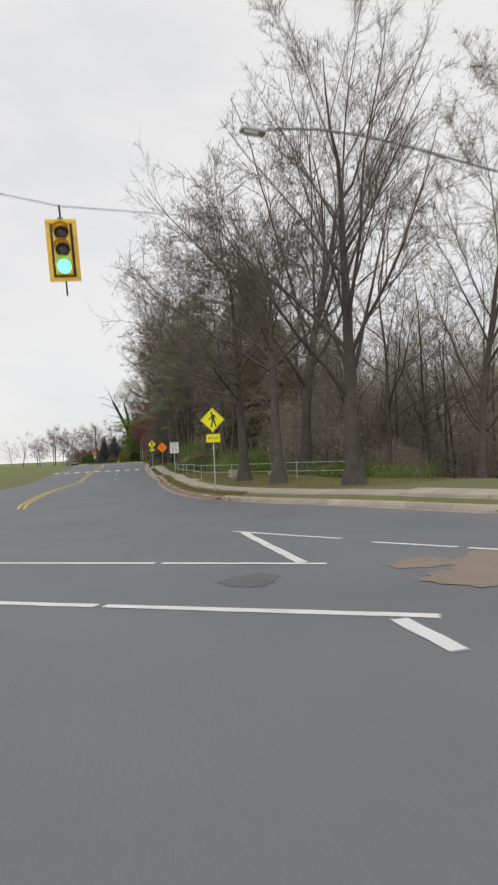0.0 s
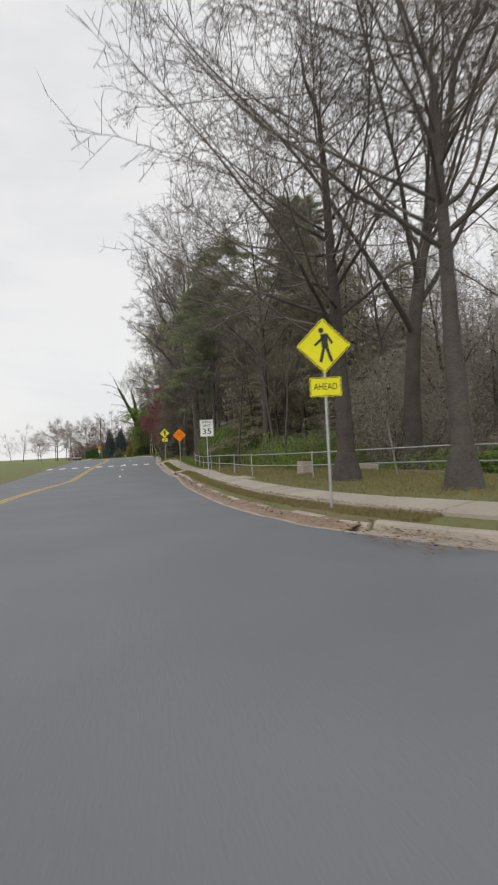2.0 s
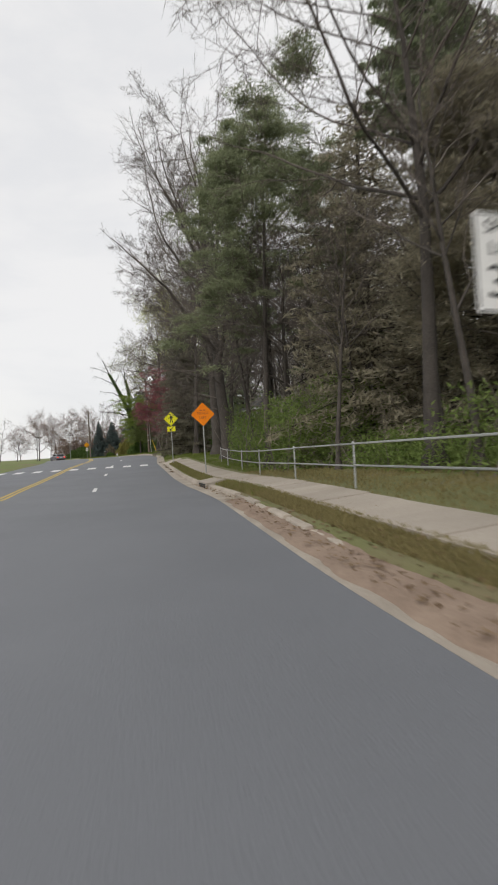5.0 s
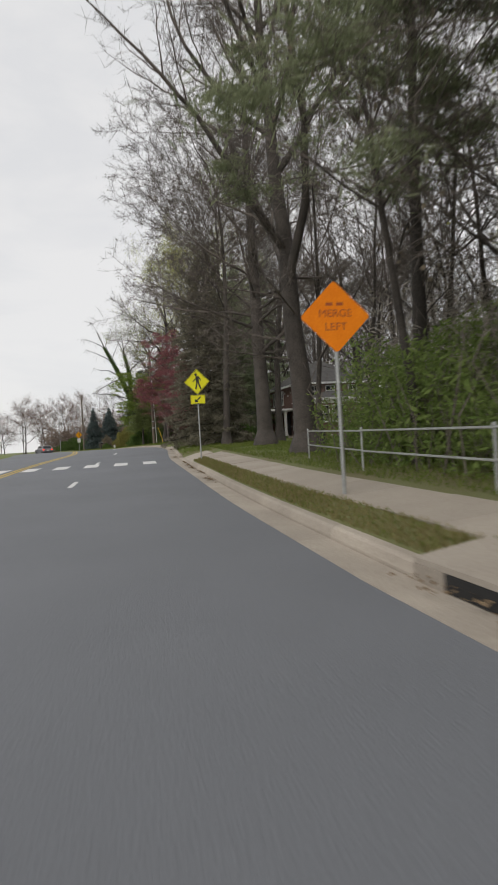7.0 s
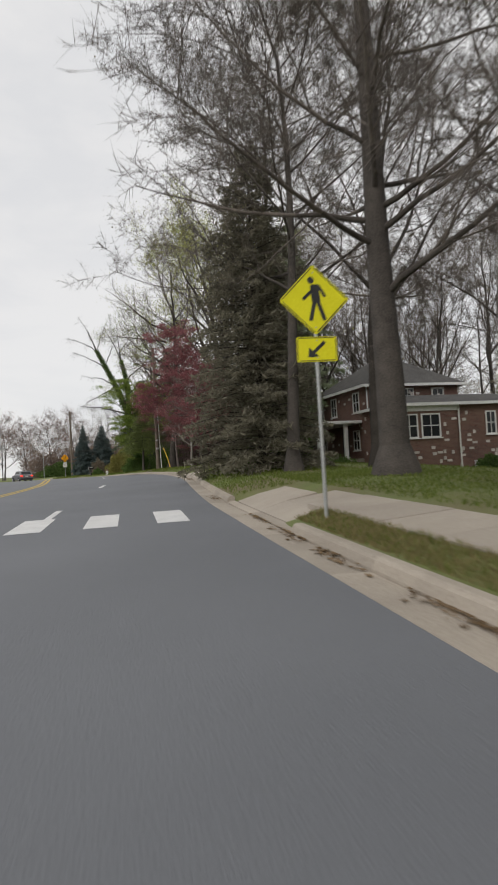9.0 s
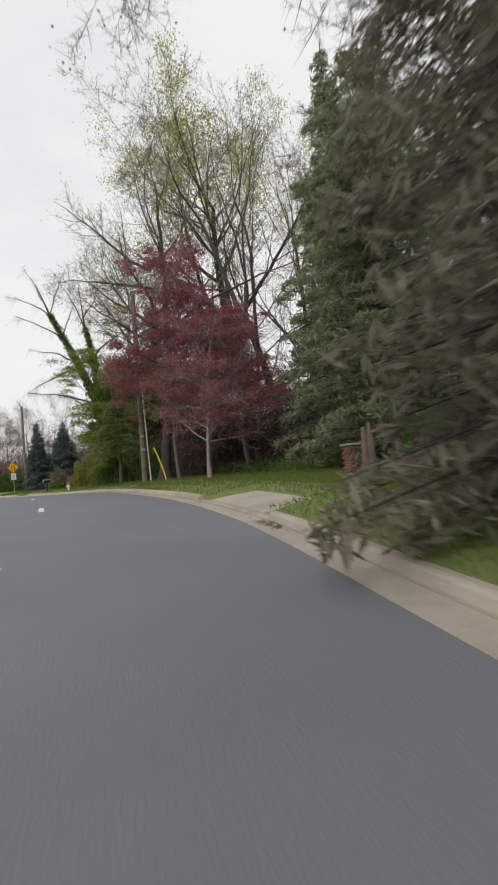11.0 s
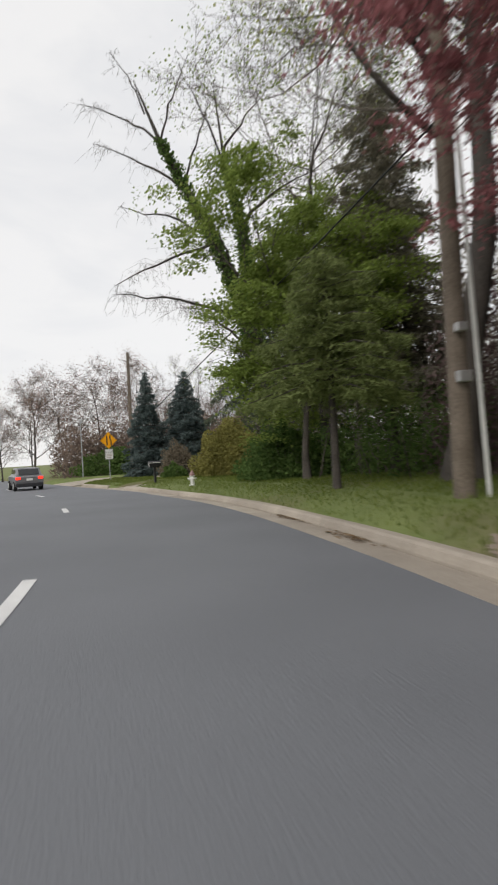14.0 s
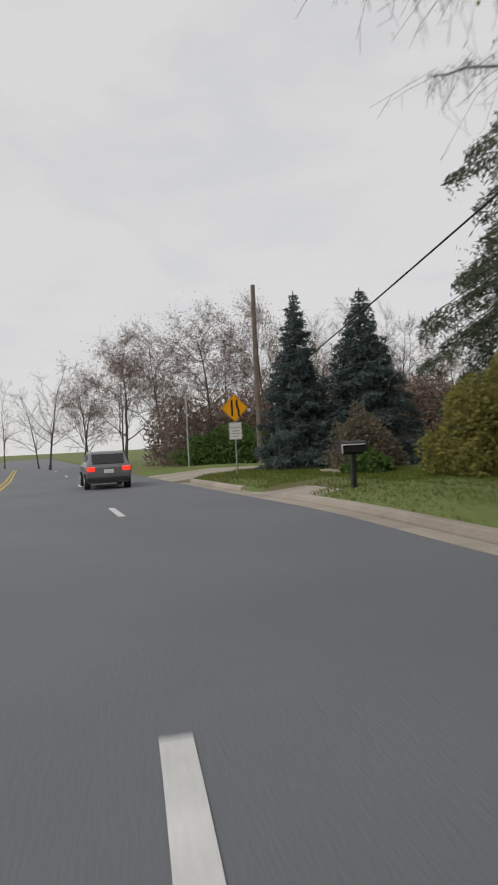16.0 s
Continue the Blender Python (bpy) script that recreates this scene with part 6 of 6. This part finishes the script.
def brick_house():
    ob = empty("house", Matrix.Identity(4), "two-storey red-brown brick house with whitewashed patches and white trim", "house")
    south, west = Matrix.Identity(4), Matrix.Rotation(radians(-90), 4, "Z")
    walls(ob, 23.3, 30.2, 107.5, 117.0, -1.6, 5.3)
    hip_roof(ob, 23.3, 30.2, 107.5, 117.0, 5.32, 7.9)
    walls(ob, 22.8, 33.1, 103.2, 107.45, -1.9, 3.55)
    hip_roof(ob, 22.8, 33.1, 103.2, 107.1, 3.58, 4.3, 0.3)
    for x, z, w, h in ((23.75, 2.25, 1.15, 1.45), (25.2, 2.25, 1.3, 1.45), (29.4, 2.3, 0.75, 1.45), (31.15, 2.3, 0.75, 1.45)):
        window_unit(ob, Matrix.Translation((x, 103.2, z)), w, h)
    for x in (24.7, 26.3, 28.6):
        window_unit(ob, Matrix.Translation((x, 107.5, 4.55)), 0.95, 1.05)
    for y, z in ((109.2, 4.35), (113.0, 4.35), (115.5, 4.35), (109.4, 1.75), (115.2, 1.75)):
        window_unit(ob, Matrix.Translation((23.3, y, z)) @ west, 1.0, 1.4)
    bm = bmesh.new()
    box(bm, (4.2, 0.05, 0.35), (25.0, 103.16, 3.3))
    part("frieze", bm, TRIM, ob, "white frieze below the eaves")
    for x, y, z0, z1 in ((23.22, 107.4, 0.0, 5.25), (27.1, 103.1, -1.2, 3.5), (33.0, 103.1, -1.4, 3.5)):
        bm = bmesh.new()
        rod(bm, (x, y, z0), (x, y, z1), 0.05, 0.05, 8)
        part("downspout", bm, TRIM, ob, "white downspout")
    for x in (28.7, 31.2):
        bm = bmesh.new()
        box(bm, (1.3, 0.06, 1.15), (x, 103.16, -0.55), None, 0.015)
        for k in range(1, 4):
            box(bm, (1.2, 0.02, 0.03), (x, 103.13, -1.1 + 0.28 * k))
        part("cellar_door", bm, TRIM, ob, "white low cellar door")
    q = random.Random(12)
    stones = []
    for w, h in ((0.26, 0.17), (0.18, 0.22), (0.34, 0.14)):
        bm = bmesh.new()
        box(bm, (w, 0.05, h), (0, 0, 0), None, 0.014)
        me = bpy.data.meshes.new("pale_stone")
        bm.to_mesh(me), bm.free()
        me.materials.append(WHITEWASH)
        stones.append(me)
    panes = [(23.75, 2.25), (25.2, 2.25), (29.4, 2.3), (31.15, 2.3)]
    for _ in range(120):
        pick = q.random()
        if pick < 0.6:
            x, z = q.uniform(23.0, 32.8), q.uniform(-0.7, 3.1)
            if any(abs(x - a) < 0.95 and abs(z - b) < 1.0 for a, b in panes) or (z < 0.2 and 27.8 < x < 32.1) or (x < 27.0 and z > 2.9):
                continue
            at, turn = (x, 103.19, z), 0.0
        elif pick < 0.72:
            at, turn = (q.uniform(23.6, 30.0), 107.49, q.uniform(4.0, 5.1)), 0.0
        elif pick < 0.82:
            at, turn = (22.79, q.uniform(103.5, 107.2), q.uniform(-0.5, 3.1)), 90.0
        else:
            at, turn = (23.29, q.uniform(107.8, 116.6), q.uniform(-0.4, 5.0)), 90.0
        st = new("pale_stone", q.choice(stones))
        st.parent = ob
        st.location, st.rotation_euler = at, (0, radians(q.uniform(-4, 4)), radians(turn))
    # porch
    bm = bmesh.new()
    box(bm, (3.6, 6.0, 0.2), (21.45, 111.0, 2.95), None, 0.03)
    part("porch_roof", bm, TRIM, ob, "white flat porch roof")
    bm = bmesh.new()
    box(bm, (3.4, 5.8, 1.7), (21.55, 111.0, -0.35))
    part("porch_floor", bm, CONCRETE, ob)
    for x, y in ((20.05, 108.4), (20.05, 111.0), (20.05, 113.6), (22.0, 108.4)):
        bm = bmesh.new()
        box(bm, (0.24, 0.24, 2.36), (x, y, 1.68), None, 0.02), box(bm, (0.34, 0.34, 0.12), (x, y, 0.56)), box(bm, (0.34, 0.34, 0.12), (x, y, 2.79))
        part("column", bm, TRIM, ob, "white square porch column")
    bm = bmesh.new()
    box(bm, (0.06, 1.0, 2.1), (23.28, 111.2, 1.55))
    part("door", bm, DARK_METAL, ob, "dark front door")
    return ob


brick_house()

# ---- utility poles, cable and small things ----


def utility_pole(x, y, height, r, label):
    ob = empty("utility_pole", Matrix.Translation(on_land(x, y)), label, "utility pole")
    bm = bmesh.new()
    rod(bm, (0, 0, -0.4), (0.05, 0, height), r, r * 0.72, 14)
    part("pole", bm, POLE_WOOD, ob, "weathered brown wood")
    return ob


near_pole = utility_pole(11.3, 125.4, 11.0, 0.17, "weathered wooden utility pole with a white conduit")
for dx, z0, z1 in ((0.2, 0.0, 7.4),):
    bm = bmesh.new()
    rod(bm, (dx + 0.1, -0.2, z0), (dx - 0.1, -0.19, z1), 0.036, 0.036, 10)
    part("conduit", bm, CONDUIT, near_pole, "white conduit")
for z, w in ((1.85, 0.22), (2.6, 0.18)):
    bm = bmesh.new()
    box(bm, (w, 0.14, w * 0.8), (0.0, -0.22, z), None, 0.02)
    part("meter_box", bm, ALUMINIUM, near_pole, "grey metal box")
far_pole = utility_pole(2.83, 164.8, 9.75, 0.16, "bare wooden utility pole beyond the spruces")


def guy_guard():
    ob = empty("guy_wire", Matrix.Identity(4), "guy wire with a bright yellow guard sleeve", "guy wire")
    a, b = Vector((12.03, 122.3, 0.4)), Vector((11.6, 123.3, 2.35))
    bm = bmesh.new()
    m1, m2 = a.lerp(b, 0.35) + Vector((0.04, 0.0, 0.05)), a.lerp(b, 0.7) + Vector((0.03, 0, 0.04))
    for p, q in ((a, m1), (m1, m2), (m2, b)):
        rod(bm, p, q, 0.04, 0.04, 10)
    part("guard_sleeve", bm, GUARD_YELLOW, ob, "yellow plastic sleeve")
    bm = bmesh.new()
    rod(bm, b, (11.3, 125.25, 8.6), 0.008, 0.008, 6), rod(bm, a + Vector((0, 0, -0.4)), a, 0.012, 0.012, 6)
    part("strand", bm, CABLE, ob)
    return ob


guy_guard()


def hung_cable(name, a, b, r, sag, label):
    cu = bpy.data.curves.new(name, "CURVE")
    cu.dimensions, cu.bevel_depth, cu.bevel_resolution = "3D", r, 2
    sp = cu.splines.new("POLY")
    n = 24
    sp.points.add(n)
    for i, q in enumerate(sp.points):
        f = i / n
        p = Vector(a).lerp(Vector(b), f)
        q.co = (p.x, p.y, p.z - sag * 4 * f * (1 - f), 1)
    cu.materials.append(CABLE)
    return tagged(new(name, cu), label, "cable")


hung_cable("overhead_cable", (2.9, 164.7, 3.7), (12.2, 125.9, 7.4), 0.022, 0.15, "black overhead cable between two utility poles")


def hydrant():
    p = on_land(7.26, 139.9)
    ob = empty("fire_hydrant", Matrix.Translation(p) @ Matrix.Rotation(radians(20), 4, "Z") @ Matrix.Scale(0.84, 4), "white fire hydrant with a faded red bonnet on the grass", "fire hydrant")
    bm = bmesh.new()
    lathe(bm, [(0.15, -0.1), (0.15, 0.04), (0.11, 0.06), (0.1, 0.1), (0.1, 0.42), (0.14, 0.44), (0.14, 0.47), (0.11, 0.48)], 20)
    part("barrel", bm, HYDRANT_WHITE, ob)
    bm = bmesh.new()
    lathe(bm, [(0.13, 0.48), (0.13, 0.5), (0.115, 0.56), (0.08, 0.63), (0.035, 0.67), (0.03, 0.72)], 20)
    part("bonnet", bm, HYDRANT_RED, ob, "faded red bonnet")
    for d, r, ln in ((Vector((0, -1, 0)), 0.075, 0.2), (Vector((1, 0, 0)), 0.055, 0.19), (Vector((-1, 0, 0)), 0.055, 0.19)):
        bm = bmesh.new()
        rod(bm, Vector((0, 0, 0.34)), Vector((0, 0, 0.34)) + d * ln, r, r, 12), rod(bm, Vector((0, 0, 0.34)) + d * ln, Vector((0, 0, 0.34)) + d * (ln + 0.035), r * 0.45, r * 0.4, 6)
        part("outlet_cap", bm, HYDRANT_WHITE, ob)
    return ob


hydrant()


def mailbox():
    p = on_land(5.52, 146.0, 0.22)
    ob = empty("mailbox", Matrix.Translation(p) @ Matrix.Rotation(radians(20), 4, "Z"), "black curbside mailbox on a dark post at the driveway", "mailbox")
    bm = bmesh.new()
    box(bm, (0.11, 0.11, 1.15), (0, 0, 0.45), None, 0.01)
    part("post", bm, BOX_BLACK, ob)
    bm = bmesh.new()
    rows = []
    for yy in (-0.3, 0.3):
        rows.append([bm.verts.new((0.14 * x, yy, 1.03 + z)) for x, z in [(-1, 0), (1, 0), (1, 0.12)] + [(math.cos(a), 0.12 + 0.13 * math.sin(a)) for a in (radians(q) for q in range(20, 180, 20))] + [(-1, 0.12)]])
    k = len(rows[0])
    for i in range(k):
        bm.faces.new((rows[0][i], rows[0][(i + 1) % k], rows[1][(i + 1) % k], rows[1][i]))
    bm.faces.new(rows[0][::-1]), bm.faces.new(rows[1])
    bmesh.ops.rotate(bm, verts=bm.verts, cent=(0, 0, 0), matrix=Matrix.Rotation(radians(90), 3, "Z"))
    part("box", bm, BOX_BLACK, ob)
    bm = bmesh.new()
    box(bm, (0.56, 0.05, 0.025), (-0.05, -0.15, 1.2)), box(bm, (0.02, 0.02, 0.2), (-0.33, -0.15, 1.1))
    part("flag", bm, HYDRANT_WHITE, ob, "pale edge strip and flag")
    bm = bmesh.new()
    box(bm, (0.5, 0.14, 0.05), (-0.02, 0, 1.0))
    part("shelf", bm, BOX_BLACK, ob)
    return ob


mailbox()


def far_lamp_post():
    ob = empty("lamp_post", Matrix.Translation(on_land(-1.2, 165.4)), "thin grey lamp post at the side street", "lamp post")
    bm = bmesh.new()
    rod(bm, (0, 0, 0), (0, 0, 4.3), 0.05, 0.035, 10)
    part("pole", bm, GALV, ob)
    bm = bmesh.new()
    lathe(bm, [(0.05, 4.3), (0.13, 4.4), (0.15, 4.62), (0.05, 4.75)], 12)
    part("lantern", bm, ALUMINIUM, ob)
    return ob


far_lamp_post()


def brick_pier():
    p = on_land(15.7, 108.3, 0.08)
    ob = empty("brick_pier", Matrix.Translation(p), "low red brick pier with pale stone bands by the drive", "pier")
    r = random.Random(4)
    me_a = bmesh.new()
    box(me_a, (0.212, 0.1, 0.066), (0, 0, 0), None, 0.006)
    brick_mesh = bpy.data.meshes.new("brick")
    me_a.to_mesh(brick_mesh)
    me_a.free()
    brick_mesh.materials.append(PIER_BRICK)
    for row in range(11):
        z = 0.04 + row * 0.078
        for k in range(3):
            for yy, turn, xx in ((-0.28, 0, -0.22 + k * 0.22), (0.28, 0, -0.22 + k * 0.22)):
                b = new("brick", brick_mesh)
                b.parent = ob
                b.location = (xx + (0.05 if row % 2 else -0.05) * 0.6, yy + r.uniform(-0.004, 0.004), z)
        for k in range(2):
            for xx in (-0.29, 0.29):
                b = new("brick", brick_mesh)
                b.parent = ob
                b.location, b.rotation_euler = (xx + r.uniform(-0.004, 0.004), -0.11 + k * 0.22, z), (0, 0, radians(90))
    bm = bmesh.new()
    box(bm, (0.6, 0.5, 0.86), (0, 0, 0.42))
    part("core", bm, CONCRETE, ob)
    bm = bmesh.new()
    box(bm, (0.78, 0.74, 0.07), (0, 0, 0.93), None, 0.012)
    part("cap", bm, WALK, ob, "pale stone cap")
    return ob


PIER_BRICK = material("pier_brick", (0.15, 0.06, 0.05), (0.28, 0.13, 0.1), 0.9, 3, 40, 0.4, spread=0.25)
brick_pier()


def stake(x, y, h, lean, r, mat, label, name="stake"):
    ob = empty(name, Matrix.Translation(on_land(x, y)), label, "stake")
    bm = bmesh.new()
    rod(bm, (0, 0, -0.2), (lean, 0, h * 0.55), r, r * 0.8, 8), rod(bm, (lean, 0, h * 0.55), (lean * 1.6, 0.05, h), r * 0.8, r * 0.4, 8)
    part("shaft", bm, mat, ob)
    return ob


stake(9.9, 30.2, 1.9, -0.2, 0.03, PALE_BARK, "thin pale leaning dead sapling by the wood", "sapling")
stake(13.3, 102.0, 1.75, 0.02, 0.07, POLE_WOOD, "weathered wooden post on the lawn", "wooden_post")
stake(12.7, 102.0, 1.3, 0.0, 0.09, POLE_WOOD, "weathered wooden post by the evergreen", "wooden_post")
stake(12.1, 101.2, 1.2, 0.02, 0.09, POLE_WOOD, "weathered wooden post by the evergreen", "wooden_post")


def block(x, y, size, turn, label):
    ob = empty("concrete_block", Matrix.Translation(on_land(x, y)) @ Matrix.Rotation(turn, 4, "Z"), label, "block")
    bm = bmesh.new()
    box(bm, size, (0, 0, size[2] / 2 - 0.04), Matrix.Rotation(radians(3), 4, "Y"), 0.03)
    part("body", bm, CONCRETE, ob)
    return ob


block(9.0, 36.0, (0.5, 0.4, 0.55), 0.3, "pale concrete block in the grass behind the fence")
block(11.9, 36.4, (0.8, 0.4, 0.26), 0.1, "low pale concrete block behind the fence")
block(13.7, 39.0, (0.6, 0.3, 0.24), 0.2, "low pale concrete block in the grass")

# ---- the car that drives ahead, where it is at the end ----
CAR_PAINT = material("silver_car_paint", (0.2, 0.2, 0.21), (0.24, 0.24, 0.25), 0.3, 2, 30, 0.0, 0.5)
RUBBER = material("tyre_rubber", (0.015, 0.015, 0.015), (0.03, 0.03, 0.03), 0.85, 6, 60, 0.2)
TAIL_RED = glow_material("red_tail_lamp", (0.8, 0.03, 0.015), 1.6)
GLASS_DARK = material("car_glass", (0.02, 0.022, 0.025), (0.035, 0.037, 0.04), 0.06, 3, 30, 0.0)


def car(x, y, turn):
    """A silver hatchback; its nose points to +y of its own frame."""
    ob = empty("car", pose(x, y, float(road_z(y)), 0, 0, turn), "silver hatchback with lit red tail lamps on the road", "car")
    shape = [(-2.05, 0.32, 0.78), (-2.12, 0.55, 0.86), (-2.08, 0.9, 0.88), (-1.2, 0.95, 0.9), (0.9, 0.93, 0.9), (1.6, 0.86, 0.86), (2.05, 0.66, 0.78), (2.1, 0.42, 0.74), (2.0, 0.26, 0.72), (-1.95, 0.24, 0.74)]
    bm = bmesh.new()
    sides = []
    for sgn in (-1, 1):
        sides.append([bm.verts.new((sgn * w, yy, z)) for yy, z, w in shape])
    k = len(shape)
    for i in range(k):
        j = (i + 1) % k
        bm.faces.new((sides[0][i], sides[0][j], sides[1][j], sides[1][i]))
    bm.faces.new(sides[0][::-1]), bm.faces.new(sides[1])
    bmesh.ops.recalc_face_normals(bm, faces=bm.faces)
    bmesh.ops.bevel(bm, geom=bm.edges[:], offset=0.06, segments=3, affect="EDGES", profile=0.5)
    body = part("body", bm, CAR_PAINT, ob)
    cabin = [(-1.95, 0.88, 0.82), (-1.65, 1.42, 0.64), (0.15, 1.46, 0.64), (1.0, 0.9, 0.8)]
    bm = bmesh.new()
    sides = [[bm.verts.new((sgn * w, yy, z)) for yy, z, w in cabin] for sgn in (-1, 1)]
    for i in range(4):
        j = (i + 1) % 4
        bm.faces.new((sides[0][i], sides[0][j], sides[1][j], sides[1][i]))
    bm.faces.new(sides[0][::-1]), bm.faces.new(sides[1])
    bmesh.ops.recalc_face_normals(bm, faces=bm.faces)
    bmesh.ops.bevel(bm, geom=bm.edges[:], offset=0.05, segments=3, affect="EDGES", profile=0.5)
    part("cabin", bm, CAR_PAINT, ob)
    bm = bmesh.new()
    box(bm, (1.2, 0.02, 0.42), (0, -1.815, 1.17), Matrix.Rotation(radians(-29), 4, "X"), 0.008)
    part("rear_window", bm, GLASS_DARK, ob, "dark rear glass")
    for sgn in (-1, 1):
        bm = bmesh.new()
        plate(bm, [(-1.45, 1.0), (0.62, 1.0), (0.1, 1.36), (-1.35, 1.36)], 0.012, Matrix.Translation((sgn * 0.745, 0, 0)) @ Matrix.Rotation(radians(90), 4, "Z"))
        part("side_window", bm, GLASS_DARK, ob, "dark side glass")
        bm = bmesh.new()
        box(bm, (0.3, 0.06, 0.17), (sgn * 0.66, -2.09, 0.79), None, 0.02)
        part("tail_lamp", bm, TAIL_RED, body, "lit red tail lamp")
        for yy in (-1.3, 1.32):
            wheel = new("wheel")
            wheel.parent = ob
            bm = bmesh.new()
            rod(bm, (sgn * 0.66, yy, 0.31), (sgn * 0.87, yy, 0.31), 0.31, 0.31, 24)
            part("tyre", bm, RUBBER, wheel)
            bm = bmesh.new()
            rod(bm, (sgn * 0.84, yy, 0.31), (sgn * 0.885, yy, 0.31), 0.2, 0.18, 16)
            part("rim", bm, ALUMINIUM, wheel)
    bm = bmesh.new()
    box(bm, (0.36, 0.02, 0.14), (0, -2.125, 0.7), None, 0.006)
    part("number_plate", bm, SIGN_WHITE, body, "blank pale plate")
    bm = bmesh.new()
    box(bm, (1.62, 0.12, 0.16), (0, -2.08, 0.4), None, 0.03)
    part("bumper", bm, DARK_METAL, body, "dark rear bumper")
    return ob


car(-3.4, 156.5, 22)
